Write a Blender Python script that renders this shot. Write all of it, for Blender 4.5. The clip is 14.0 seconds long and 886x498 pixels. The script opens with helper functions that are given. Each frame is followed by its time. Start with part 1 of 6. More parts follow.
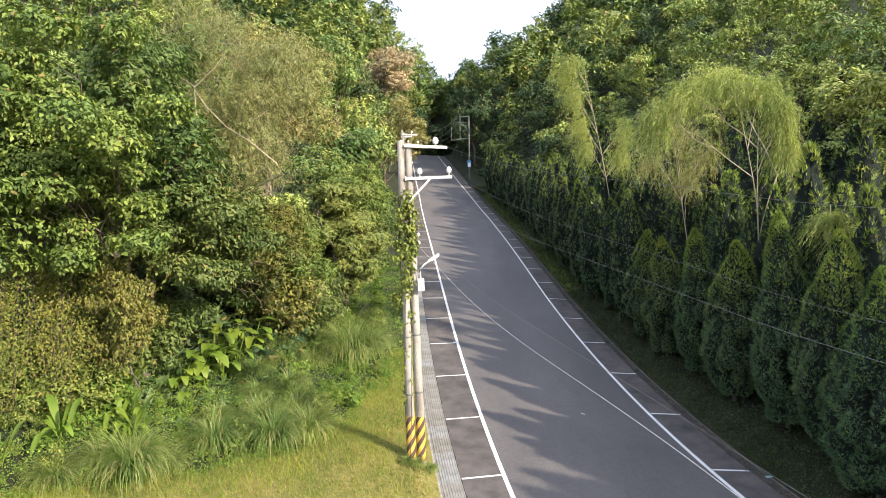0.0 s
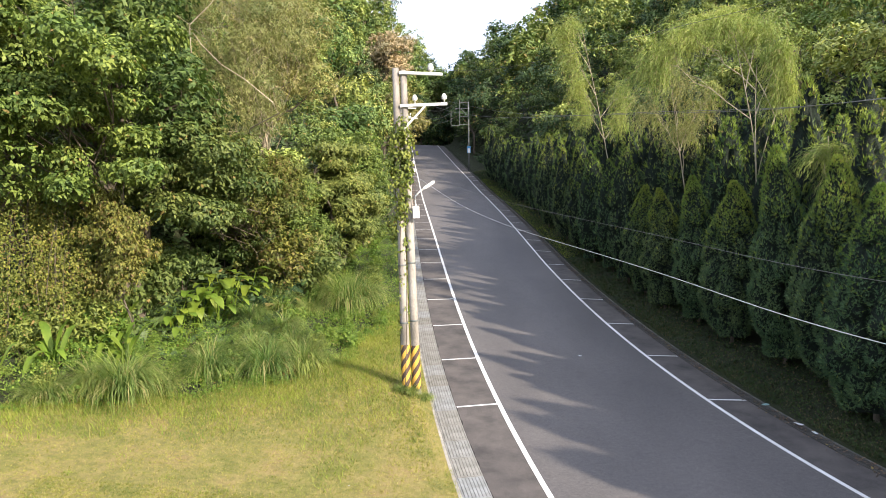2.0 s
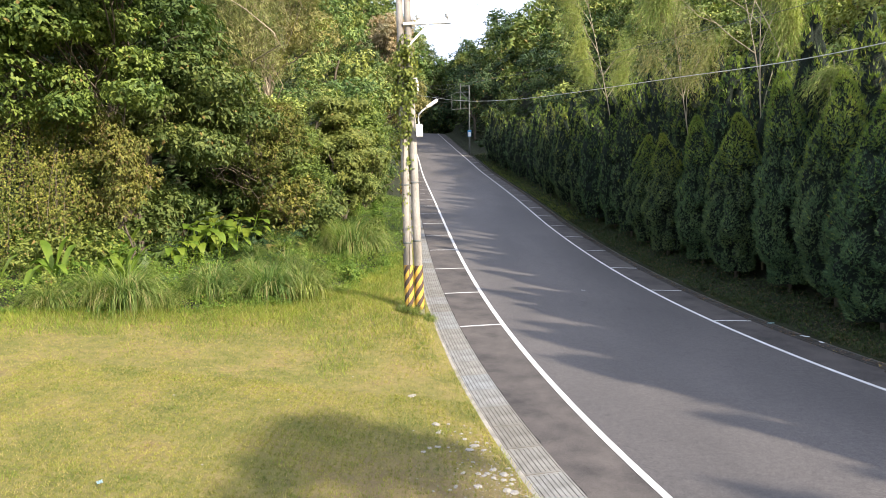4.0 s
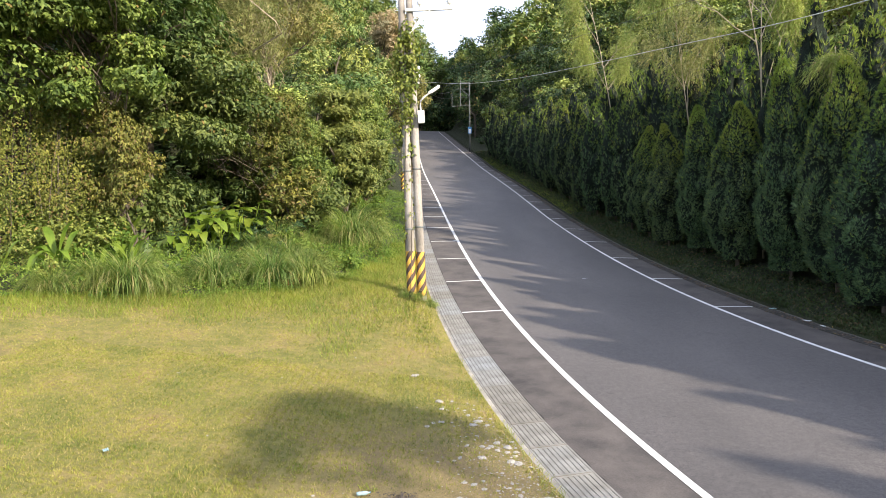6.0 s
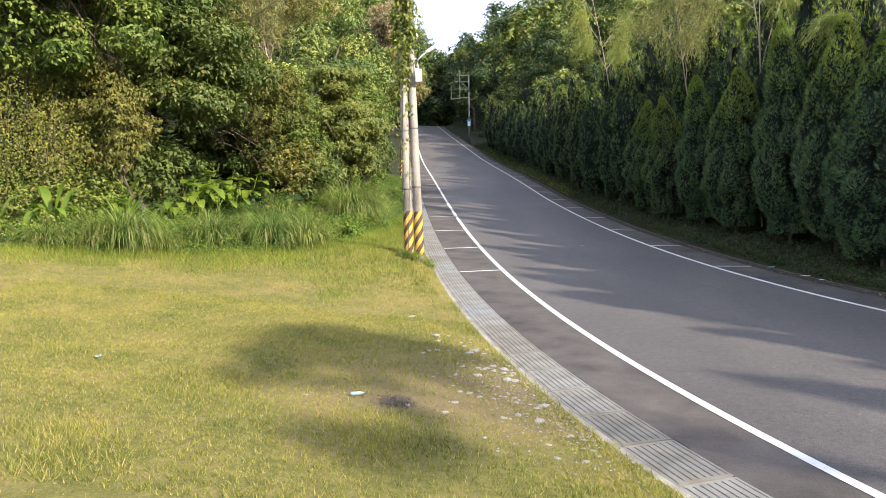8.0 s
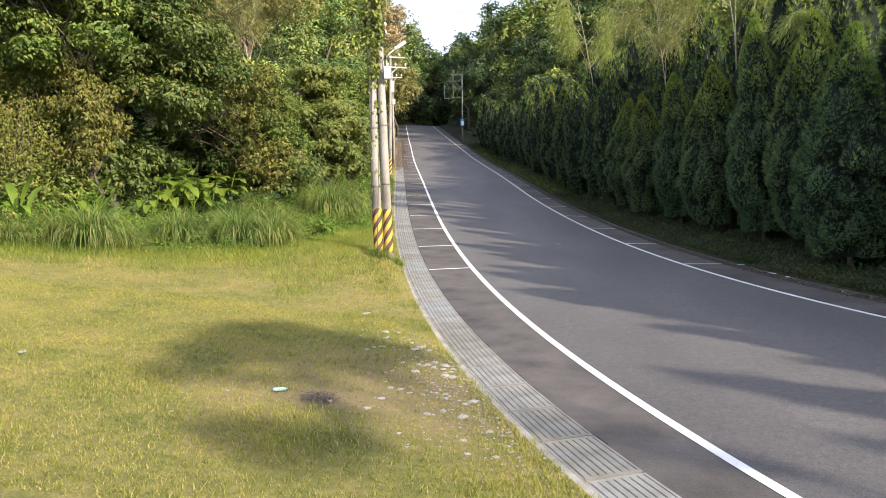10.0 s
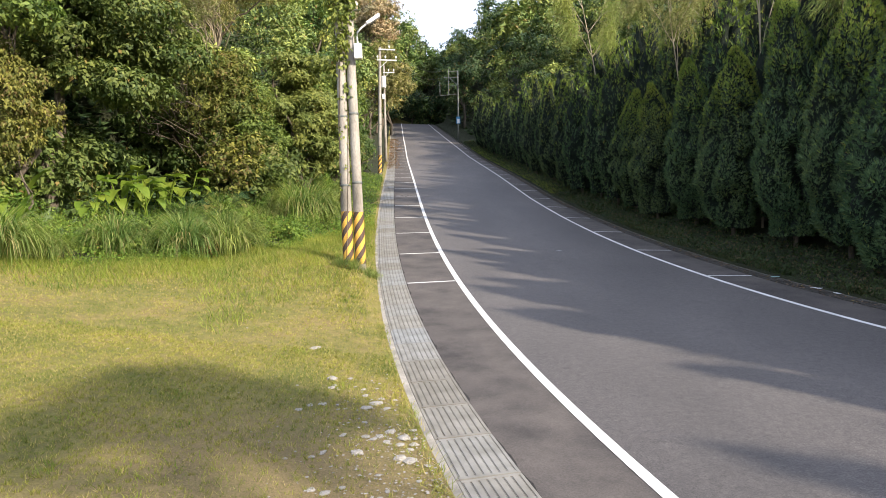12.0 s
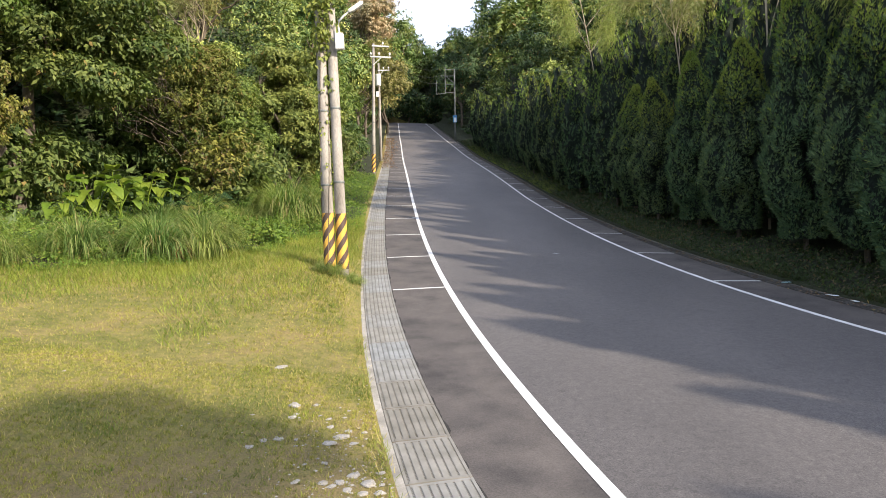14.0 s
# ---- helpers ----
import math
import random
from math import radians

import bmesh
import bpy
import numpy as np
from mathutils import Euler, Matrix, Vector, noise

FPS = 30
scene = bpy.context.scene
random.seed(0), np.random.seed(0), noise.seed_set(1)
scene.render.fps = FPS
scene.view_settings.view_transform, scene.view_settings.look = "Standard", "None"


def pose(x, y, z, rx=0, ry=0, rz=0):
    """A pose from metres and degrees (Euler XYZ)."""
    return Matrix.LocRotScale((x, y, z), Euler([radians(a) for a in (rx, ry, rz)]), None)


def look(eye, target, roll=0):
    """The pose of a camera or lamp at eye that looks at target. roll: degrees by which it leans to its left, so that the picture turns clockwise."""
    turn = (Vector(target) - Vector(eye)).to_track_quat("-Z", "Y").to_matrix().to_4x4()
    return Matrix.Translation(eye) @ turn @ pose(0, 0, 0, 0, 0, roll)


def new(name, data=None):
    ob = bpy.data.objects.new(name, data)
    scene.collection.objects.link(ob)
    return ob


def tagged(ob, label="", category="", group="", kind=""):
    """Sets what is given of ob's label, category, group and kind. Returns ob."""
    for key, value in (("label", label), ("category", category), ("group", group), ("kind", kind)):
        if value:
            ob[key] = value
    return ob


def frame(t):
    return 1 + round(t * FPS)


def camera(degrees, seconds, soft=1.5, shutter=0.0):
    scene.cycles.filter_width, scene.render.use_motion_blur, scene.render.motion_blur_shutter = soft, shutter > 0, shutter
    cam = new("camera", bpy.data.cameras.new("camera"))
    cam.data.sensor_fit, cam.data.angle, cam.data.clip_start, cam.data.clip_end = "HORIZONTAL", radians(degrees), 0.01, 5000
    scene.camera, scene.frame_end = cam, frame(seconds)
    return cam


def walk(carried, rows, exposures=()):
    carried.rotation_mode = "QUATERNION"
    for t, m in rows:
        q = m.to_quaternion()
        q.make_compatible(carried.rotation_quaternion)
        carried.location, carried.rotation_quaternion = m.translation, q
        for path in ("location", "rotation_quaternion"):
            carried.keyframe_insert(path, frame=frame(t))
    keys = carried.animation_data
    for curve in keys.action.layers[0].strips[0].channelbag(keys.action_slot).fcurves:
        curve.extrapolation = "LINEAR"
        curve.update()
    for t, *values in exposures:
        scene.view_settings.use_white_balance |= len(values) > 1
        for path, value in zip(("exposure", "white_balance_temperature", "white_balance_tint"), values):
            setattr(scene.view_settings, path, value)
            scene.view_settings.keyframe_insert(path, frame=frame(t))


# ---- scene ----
cam = camera(70.3, 14.0, soft=0.9)
METRES, EYE, TILT, LEAN, TURN = 11.6, 7.8, -3.0, 0.0, 0.0
ROWS = [
    (0.0, 0.0, 0.0, 0.0, 0.0, 0.12, 2.17),
    (0.5, -0.0014, 0.0018, -0.027, 0.03, 0.12, 2.13),
    (1.0, -0.0006, 0.004, -0.0586, 0.05, 0.11, 2.12),
    (1.5, 0.0013, 0.0052, -0.1223, 0.05, 0.1, 2.12),
    (2.0, 0.0068, 0.0098, -0.1924, 0.04, 0.07, 2.12),
    (2.5, 0.0049, 0.0157, -0.262, 0.04, 0.04, 2.1),
    (3.0, 0.0002, 0.0193, -0.3247, 0.03, 0.01, 2.09),
    (5.5, -0.018, 0.0175, -0.4351, 0.05, -0.08, 2.15),
    (6.0, -0.0165, 0.0183, -0.4381, 0.04, -0.09, 2.16),
    (6.5, -0.0131, 0.0204, -0.4669, 0.05, -0.05, 2.17),
    (7.0, -0.0144, 0.0247, -0.5199, 0.03, -0.04, 2.16),
    (7.5, -0.0124, 0.0242, -0.5284, 0.04, -0.07, 2.18),
    (8.0, -0.015, 0.023, -0.5464, 0.02, -0.06, 2.22),
    (10.5, 0.0794, 0.0364, -0.5554, -0.09, -0.06, 2.24),
    (11.0, 0.0851, 0.0899, -0.5513, -0.11, -0.05, 2.26),
    (11.5, 0.0936, 0.1738, -0.5461, -0.15, -0.07, 2.31),
    (12.0, 0.1037, 0.2796, -0.5352, -0.21, -0.08, 2.37),
    (12.5, 0.1118, 0.3384, -0.5325, -0.27, -0.07, 2.36),
    (13.0, 0.1163, 0.3606, -0.5297, -0.31, -0.09, 2.38),
    (13.5, 0.1219, 0.3696, -0.5279, -0.33, -0.12, 2.41),
    (14.0, 0.126, 0.3723, -0.5267, -0.36, -0.13, 2.45),
]
EXPOSURE = 1.24
walk(cam, [(t, pose(0, 0, EYE, TILT, LEAN, TURN) @ pose(METRES * x, METRES * y, METRES * z, 90 + pitch, roll, yaw)) for t, x, y, z, yaw, pitch, roll in ROWS],
     exposures=[(0.0, EXPOSURE + 0.02), (3.0, EXPOSURE - 0.02), (8.0, EXPOSURE - 0.1), (14.0, EXPOSURE - 0.22)])

# ---- world and sun ----
SUN_AZ = (0.79, -0.61)          # ground direction towards the sun
SUN_EL = radians(26)
sky = bpy.data.worlds.new("sky")
scene.world = sky
sky.use_nodes = True
wn, wl = sky.node_tree.nodes, sky.node_tree.links
wn.clear()
w_out = wn.new("ShaderNodeOutputWorld")
w_bg = wn.new("ShaderNodeBackground")
w_sky = wn.new("ShaderNodeTexSky")
w_sky.sky_type = "NISHITA"
w_sky.sun_disc = False
w_sky.sun_elevation = SUN_EL
w_sky.sun_rotation = math.atan2(SUN_AZ[0], SUN_AZ[1])
w_sky.dust_density = 4.0
w_sky.air_density = 1.2
w_haze = wn.new("ShaderNodeMix")
w_haze.data_type = "RGBA"
w_haze.inputs[0].default_value = 0.55
w_haze.inputs[7].default_value = (8.0, 8.8, 11.4, 1)   # thin white cloud
wl.new(w_sky.outputs[0], w_haze.inputs[6])
wl.new(w_haze.outputs[2], w_bg.inputs[0])
w_bg.inputs[1].default_value = 0.118
wl.new(w_bg.outputs[0], w_out.inputs[0])
sun = new("sun", bpy.data.lights.new("sun", "SUN"))
sun.data.energy = 5.0
sun.data.angle = radians(0.9)
sun.data.color = (1.0, 0.87, 0.715)
sun.matrix_world = look((40, -30, 60), (40 - SUN_AZ[0] * math.cos(SUN_EL), -30 - SUN_AZ[1] * math.cos(SUN_EL), 60 - math.sin(SUN_EL)))


# ---- materials ----
def material(name, rough=0.8, metal=0.0, spec=0.4):
    m = bpy.data.materials.new(name)
    m.use_nodes = True
    b = m.node_tree.nodes["Principled BSDF"]
    b.inputs["Roughness"].default_value = rough
    b.inputs["Metallic"].default_value = metal
    b.inputs["Specular IOR Level"].default_value = spec
    return m, m.node_tree.nodes, m.node_tree.links, b


def ramp(nodes, stops):
    r = nodes.new("ShaderNodeValToRGB")
    while len(r.color_ramp.elements) < len(stops):
        r.color_ramp.elements.new(0.5)
    for e, (p, c) in zip(r.color_ramp.elements, stops):
        e.position, e.color = p, (*c, 1)
    return r


def noise_tex(nodes, links, scale, detail=4.0, rough=0.6, coord="Object", stretch=None):
    tc = nodes.new("ShaderNodeTexCoord")
    n = nodes.new("ShaderNodeTexNoise")
    n.inputs["Scale"].default_value = scale
    n.inputs["Detail"].default_value = detail
    n.inputs["Roughness"].default_value = rough
    src = tc.outputs[coord]
    if stretch:
        mp = nodes.new("ShaderNodeMapping")
        mp.inputs["Scale"].default_value = stretch
        links.new(src, mp.inputs[0])
        src = mp.outputs[0]
    links.new(src, n.inputs["Vector"])
    return n


def blend(nodes, links, kind, fac, a, b):
    m = nodes.new("ShaderNodeMix")
    m.data_type = "RGBA"
    m.blend_type = kind
    for sock, v in ((m.inputs[0], fac), (m.inputs[6], a), (m.inputs[7], b)):
        if isinstance(v, (int, float)):
            sock.default_value = v
        elif isinstance(v, tuple):
            sock.default_value = (*v, 1)
        else:
            links.new(v, sock)
    return m.outputs[2]


def bump(nodes, links, bsdf, height, strength=0.3, dist=0.02):
    b = nodes.new("ShaderNodeBump")
    b.inputs["Strength"].default_value = strength
    b.inputs["Distance"].default_value = dist
    links.new(height, b.inputs["Height"])
    links.new(b.outputs[0], bsdf.inputs["Normal"])


def leaf_mat(name, dark, light, dry=(0.20, 0.15, 0.05), dry_share=0.04, patch=0.35, translucent=0.3, rough=0.6, uneven=1.0):
    """Foliage: hue varies leaf by leaf, tree by tree and in patches; thin leaves let light through."""
    m, n, l, b = material(name, rough, 0.0, 0.25)
    geo = n.new("ShaderNodeNewGeometry")
    r = ramp(n, [(0.0, dark), (1.0, light)])
    l.new(geo.outputs["Random Per Island"], r.inputs[0])
    big = noise_tex(n, l, patch, 2.0, 0.5)
    rb = ramp(n, [(0.3, (1 - 0.38 * uneven, 1 - 0.28 * uneven, 1 - 0.38 * uneven)), (0.7, (1 + 0.25 * uneven, 1 + 0.15 * uneven, 0.95))])
    l.new(big.outputs[0], rb.inputs[0])
    col = blend(n, l, "MULTIPLY", 1.0, r.outputs[0], rb.outputs[0])
    info = n.new("ShaderNodeObjectInfo")
    ro = ramp(n, [(0.0, (0.88, 0.92, 1.08)), (1.0, (1.22, 1.03, 1.18))])
    l.new(info.outputs["Random"], ro.inputs[0])
    col = blend(n, l, "MULTIPLY", 1.0, col, ro.outputs[0])
    isdry = n.new("ShaderNodeMath")
    isdry.operation = "GREATER_THAN"
    isdry.inputs[1].default_value = 1.0 - dry_share
    mul = n.new("ShaderNodeMath")
    mul.operation = "MULTIPLY"
    mul.inputs[1].default_value = 7.31
    fr = n.new("ShaderNodeMath")
    fr.operation = "FRACT"
    l.new(geo.outputs["Random Per Island"], mul.inputs[0])
    l.new(mul.outputs[0], fr.inputs[0])
    l.new(fr.outputs[0], isdry.inputs[0])
    col = blend(n, l, "MIX", isdry.outputs[0], col, dry)
    l.new(col, b.inputs["Base Color"])
    tr = n.new("ShaderNodeBsdfTranslucent")
    tcol = blend(n, l, "MULTIPLY", 1.0, col, (1.2, 1.3, 0.75))
    l.new(tcol, tr.inputs[0])
    mix = n.new("ShaderNodeMixShader")
    mix.inputs[0].default_value = translucent
    l.new(b.outputs[0], mix.inputs[1])
    l.new(tr.outputs[0], mix.inputs[2])
    l.new(mix.outputs[0], n["Material Output"].inputs[0])
    return m


def rough_mat(name, stops, scale, rough=0.85, fine=40.0, bump_s=0.4, bump_d=0.01, metal=0.0, stretch=None, spec=0.35):
    """A stained, grainy surface: large patches by ramp, fine grain over it, and relief."""
    m, n, l, b = material(name, rough, metal, spec)
    a = noise_tex(n, l, scale, 5.0, 0.6, stretch=stretch)
    r = ramp(n, stops)
    l.new(a.outputs[0], r.inputs[0])
    f = noise_tex(n, l, fine, 3.0, 0.7, stretch=stretch)
    rf = ramp(n, [(0.3, (0.75, 0.75, 0.75)), (0.7, (1.2, 1.2, 1.2))])
    l.new(f.outputs[0], rf.inputs[0])
    l.new(blend(n, l, "MULTIPLY", 1.0, r.outputs[0], rf.outputs[0]), b.inputs["Base Color"])
    bump(n, l, b, f.outputs[0], bump_s, bump_d)
    return m


LEAF_BROAD = leaf_mat("leaf_broad", (0.056, 0.100, 0.024), (0.220, 0.290, 0.066), dry_share=0.012, patch=0.5)
LEAF_CURTAIN = leaf_mat("leaf_curtain", (0.078, 0.098, 0.019), (0.21, 0.235, 0.046), dry=(0.15, 0.11, 0.04), dry_share=0.12, patch=0.9)
LEAF_TIER = leaf_mat("leaf_tiered", (0.075, 0.12, 0.032), (0.215, 0.282, 0.08), dry_share=0.012, patch=0.6)
LEAF_DEEP = leaf_mat("leaf_deep", (0.036, 0.072, 0.020), (0.140, 0.20, 0.055), dry_share=0.012, patch=0.5)
LEAF_OLIVE = leaf_mat("leaf_olive", (0.125, 0.142, 0.048), (0.285, 0.298, 0.110), dry=(0.25, 0.21, 0.11), dry_share=0.13, patch=0.4)
LEAF_VINE = leaf_mat("leaf_vine", (0.060, 0.085, 0.020), (0.17, 0.20, 0.045), dry=(0.14, 0.105, 0.04), dry_share=0.14, patch=0.8)
LEAF_CYPRESS = leaf_mat("leaf_cypress", (0.037, 0.080, 0.038), (0.116, 0.180, 0.075), dry=(0.16, 0.20, 0.05), dry_share=0.03, patch=0.9, translucent=0.08, rough=0.85)
# Near-black, so the clefts between plumes carry their shade in the colour.
CYPRESS_BODY_SHADE = rough_mat("cypress_body_shade", [(0.35, (0.003, 0.007, 0.004)), (0.65, (0.009, 0.019, 0.009))], 9.0, 0.95, fine=22, bump_s=1.0, bump_d=0.08)
# Paler new growth, with the sun on crown tops put into the colour.
LEAF_TIP_LIT = leaf_mat("leaf_cypress_tip_lit", (0.08, 0.14, 0.026), (0.245, 0.33, 0.06), patch=0.9, translucent=0.25, rough=0.75)
LEAF_PALE = leaf_mat("leaf_pale_feathery", (0.14, 0.20, 0.045), (0.32, 0.39, 0.10), dry=(0.27, 0.22, 0.11), dry_share=0.10, patch=0.6)
LEAF_WOOD_A = leaf_mat("leaf_wood_mid", (0.050, 0.105, 0.032), (0.21, 0.295, 0.088), patch=0.16, translucent=0.12, uneven=1.5)
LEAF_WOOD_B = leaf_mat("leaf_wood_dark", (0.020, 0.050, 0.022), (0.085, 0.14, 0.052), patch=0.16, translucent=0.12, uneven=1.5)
LEAF_WOOD_C = leaf_mat("leaf_wood_light", (0.115, 0.175, 0.046), (0.34, 0.42, 0.12), patch=0.16, translucent=0.12, uneven=1.5)
LEAF_WOOD_D = leaf_mat("leaf_wood_flower", (0.20, 0.20, 0.12), (0.42, 0.40, 0.29), patch=0.16, translucent=0.12, uneven=1.5)
LEAF_BIG = leaf_mat("leaf_big", (0.07, 0.14, 0.02), (0.195, 0.285, 0.04), dry=(0.3, 0.28, 0.05), dry_share=0.06, patch=1.0, translucent=0.4, rough=0.45)
BLADE = leaf_mat("blade_tall", (0.066, 0.130, 0.030), (0.31, 0.41, 0.13), dry=(0.38, 0.34, 0.16), dry_share=0.12, patch=0.8, translucent=0.5)
BLADE_RUST = leaf_mat("blade_rust", (0.12, 0.07, 0.02), (0.25, 0.13, 0.04), dry_share=0.1)
BLADE_LAWN = leaf_mat("blade_lawn", (0.115, 0.150, 0.026), (0.290, 0.322, 0.078), dry=(0.40, 0.33, 0.14), dry_share=0.20, patch=0.9, translucent=0.3, rough=0.8)
# Verge greens lowered, so the hedge's shade is put into the colour.
VERGE_SHADED = leaf_mat("blade_verge_shaded", (0.018, 0.036, 0.011), (0.058, 0.085, 0.025), dry=(0.11, 0.085, 0.045), dry_share=0.16, patch=0.9)
BLADE_EDGE = leaf_mat("blade_edge", (0.10, 0.17, 0.022), (0.26, 0.34, 0.06), dry=(0.3, 0.26, 0.1), dry_share=0.08, patch=0.7, translucent=0.4)
DEBRIS = leaf_mat("leaf_debris", (0.05, 0.04, 0.028), (0.17, 0.125, 0.08), dry_share=0.05, translucent=0.05)
FALLEN = leaf_mat("leaf_fallen", (0.16, 0.09, 0.04), (0.34, 0.21, 0.10), dry_share=0.1, translucent=0.1)
COVER = leaf_mat("leaf_cover", (0.060, 0.130, 0.022), (0.195, 0.300, 0.05), dry_share=0.03, patch=0.9, translucent=0.35)
BARK_DARK = rough_mat("bark_dark", [(0.3, (0.045, 0.035, 0.025)), (0.7, (0.13, 0.11, 0.085))], 6, fine=30, stretch=(1, 1, 0.25))
BARK_SLENDER = rough_mat("bark_slender", [(0.3, (0.22, 0.18, 0.125)), (0.7, (0.40, 0.35, 0.26))], 6, fine=30, stretch=(1, 1, 0.25))
BARK_PALE = rough_mat("bark_pale", [(0.3, (0.32, 0.28, 0.22)), (0.7, (0.55, 0.51, 0.43))], 6, fine=30, stretch=(1, 1, 0.25))
ASPHALT_OLD = rough_mat("asphalt_old", [(0.28, (0.032, 0.029, 0.028)), (0.45, (0.064, 0.057, 0.053)), (0.72, (0.106, 0.093, 0.084))], 1.1, 0.8, fine=45, bump_s=0.6, bump_d=0.008)
CONCRETE = rough_mat("concrete_worn", [(0.3, (0.16, 0.15, 0.13)), (0.7, (0.34, 0.32, 0.28))], 3.0, 0.9, fine=60)
CONCRETE_DARK = rough_mat("concrete_deep_grey", [(0.3, (0.05, 0.05, 0.042)), (0.7, (0.13, 0.125, 0.11))], 3.0, 0.95, fine=60)
CONCRETE_POLE = rough_mat("concrete_pole", [(0.3, (0.13, 0.118, 0.10)), (0.5, (0.25, 0.232, 0.205)), (0.7, (0.34, 0.32, 0.29))], 2.5, 0.85, fine=45, stretch=(1, 1, 0.3))
GALVANISED = rough_mat("galvanised_steel", [(0.3, (0.09, 0.10, 0.095)), (0.7, (0.16, 0.17, 0.165))], 4.0, 0.6, fine=50, metal=0.35)
STEEL_ARM = rough_mat("steel_arm", [(0.3, (0.50, 0.50, 0.48)), (0.7, (0.66, 0.66, 0.63))], 3.0, 0.5, fine=40, metal=0.1)
PIT = rough_mat("drain_pit", [(0.3, (0.07, 0.065, 0.055)), (0.7, (0.15, 0.14, 0.12))], 3.0, 0.95)
PORCELAIN = rough_mat("porcelain", [(0.3, (0.62, 0.60, 0.56)), (0.7, (0.75, 0.74, 0.70))], 8.0, 0.25, fine=60, bump_s=0.05)
CABLE = rough_mat("cable_black", [(0.3, (0.03, 0.03, 0.03)), (0.7, (0.06, 0.06, 0.06))], 5.0, 0.5)
CABLE_DULL = rough_mat("cable_dull", [(0.3, (0.08, 0.08, 0.08)), (0.7, (0.13, 0.13, 0.13))], 5.0, 0.6)
CABLE_BARE = rough_mat("cable_bare", [(0.3, (0.42, 0.42, 0.42)), (0.7, (0.55, 0.55, 0.55))], 5.0, 0.45, metal=0.3)


def asphalt_lane():
    """Newer grey asphalt with faint wheel paths, patches and fine stone grain."""
    m, n, l, b = material("asphalt_lane", 0.72, 0.0, 0.35)
    a = noise_tex(n, l, 0.35, 4.0, 0.55, stretch=(1.0, 0.35, 1.0))
    r = ramp(n, [(0.3, (0.069, 0.0645, 0.064)), (0.7, (0.104, 0.096, 0.0935))])
    l.new(a.outputs[0], r.inputs[0])
    f = noise_tex(n, l, 48.0, 5.0, 0.85)
    rf = ramp(n, [(0.3, (0.38, 0.38, 0.38)), (0.7, (1.60, 1.60, 1.58))])
    l.new(f.outputs[0], rf.inputs[0])
    col = blend(n, l, "MULTIPLY", 1.0, r.outputs[0], rf.outputs[0])
    s = noise_tex(n, l, 2.2, 6.0, 0.7)
    rs = ramp(n, [(0.28, (0.7, 0.7, 0.7)), (0.42, (1.0, 1.0, 1.0))])
    l.new(s.outputs[0], rs.inputs[0])
    col = blend(n, l, "MULTIPLY", 0.7, col, rs.outputs[0])
    g = noise_tex(n, l, 11.0, 4.0, 0.75)
    rg = ramp(n, [(0.32, (0.80, 0.80, 0.81)), (0.68, (1.19, 1.18, 1.17))])
    l.new(g.outputs[0], rg.inputs[0])
    l.new(blend(n, l, "MULTIPLY", 1.0, col, rg.outputs[0]), b.inputs["Base Color"])
    bump(n, l, b, f.outputs[0], 0.5, 0.006)
    return m


def line_paint():
    """White road paint, worn thin in specks."""
    m, n, l, b = material("line_paint", 0.6, 0.0, 0.4)
    a = noise_tex(n, l, 28.0, 6.0, 0.75)
    r = ramp(n, [(0.30, (0.22, 0.22, 0.21)), (0.40, (0.64, 0.64, 0.63))])
    l.new(a.outputs[0], r.inputs[0])
    g = noise_tex(n, l, 1.2, 3.0, 0.6)
    rg = ramp(n, [(0.3, (0.82, 0.81, 0.78)), (0.7, (1.05, 1.05, 1.05))])
    l.new(g.outputs[0], rg.inputs[0])
    l.new(blend(n, l, "MULTIPLY", 1.0, r.outputs[0], rg.outputs[0]), b.inputs["Base Color"])
    return m


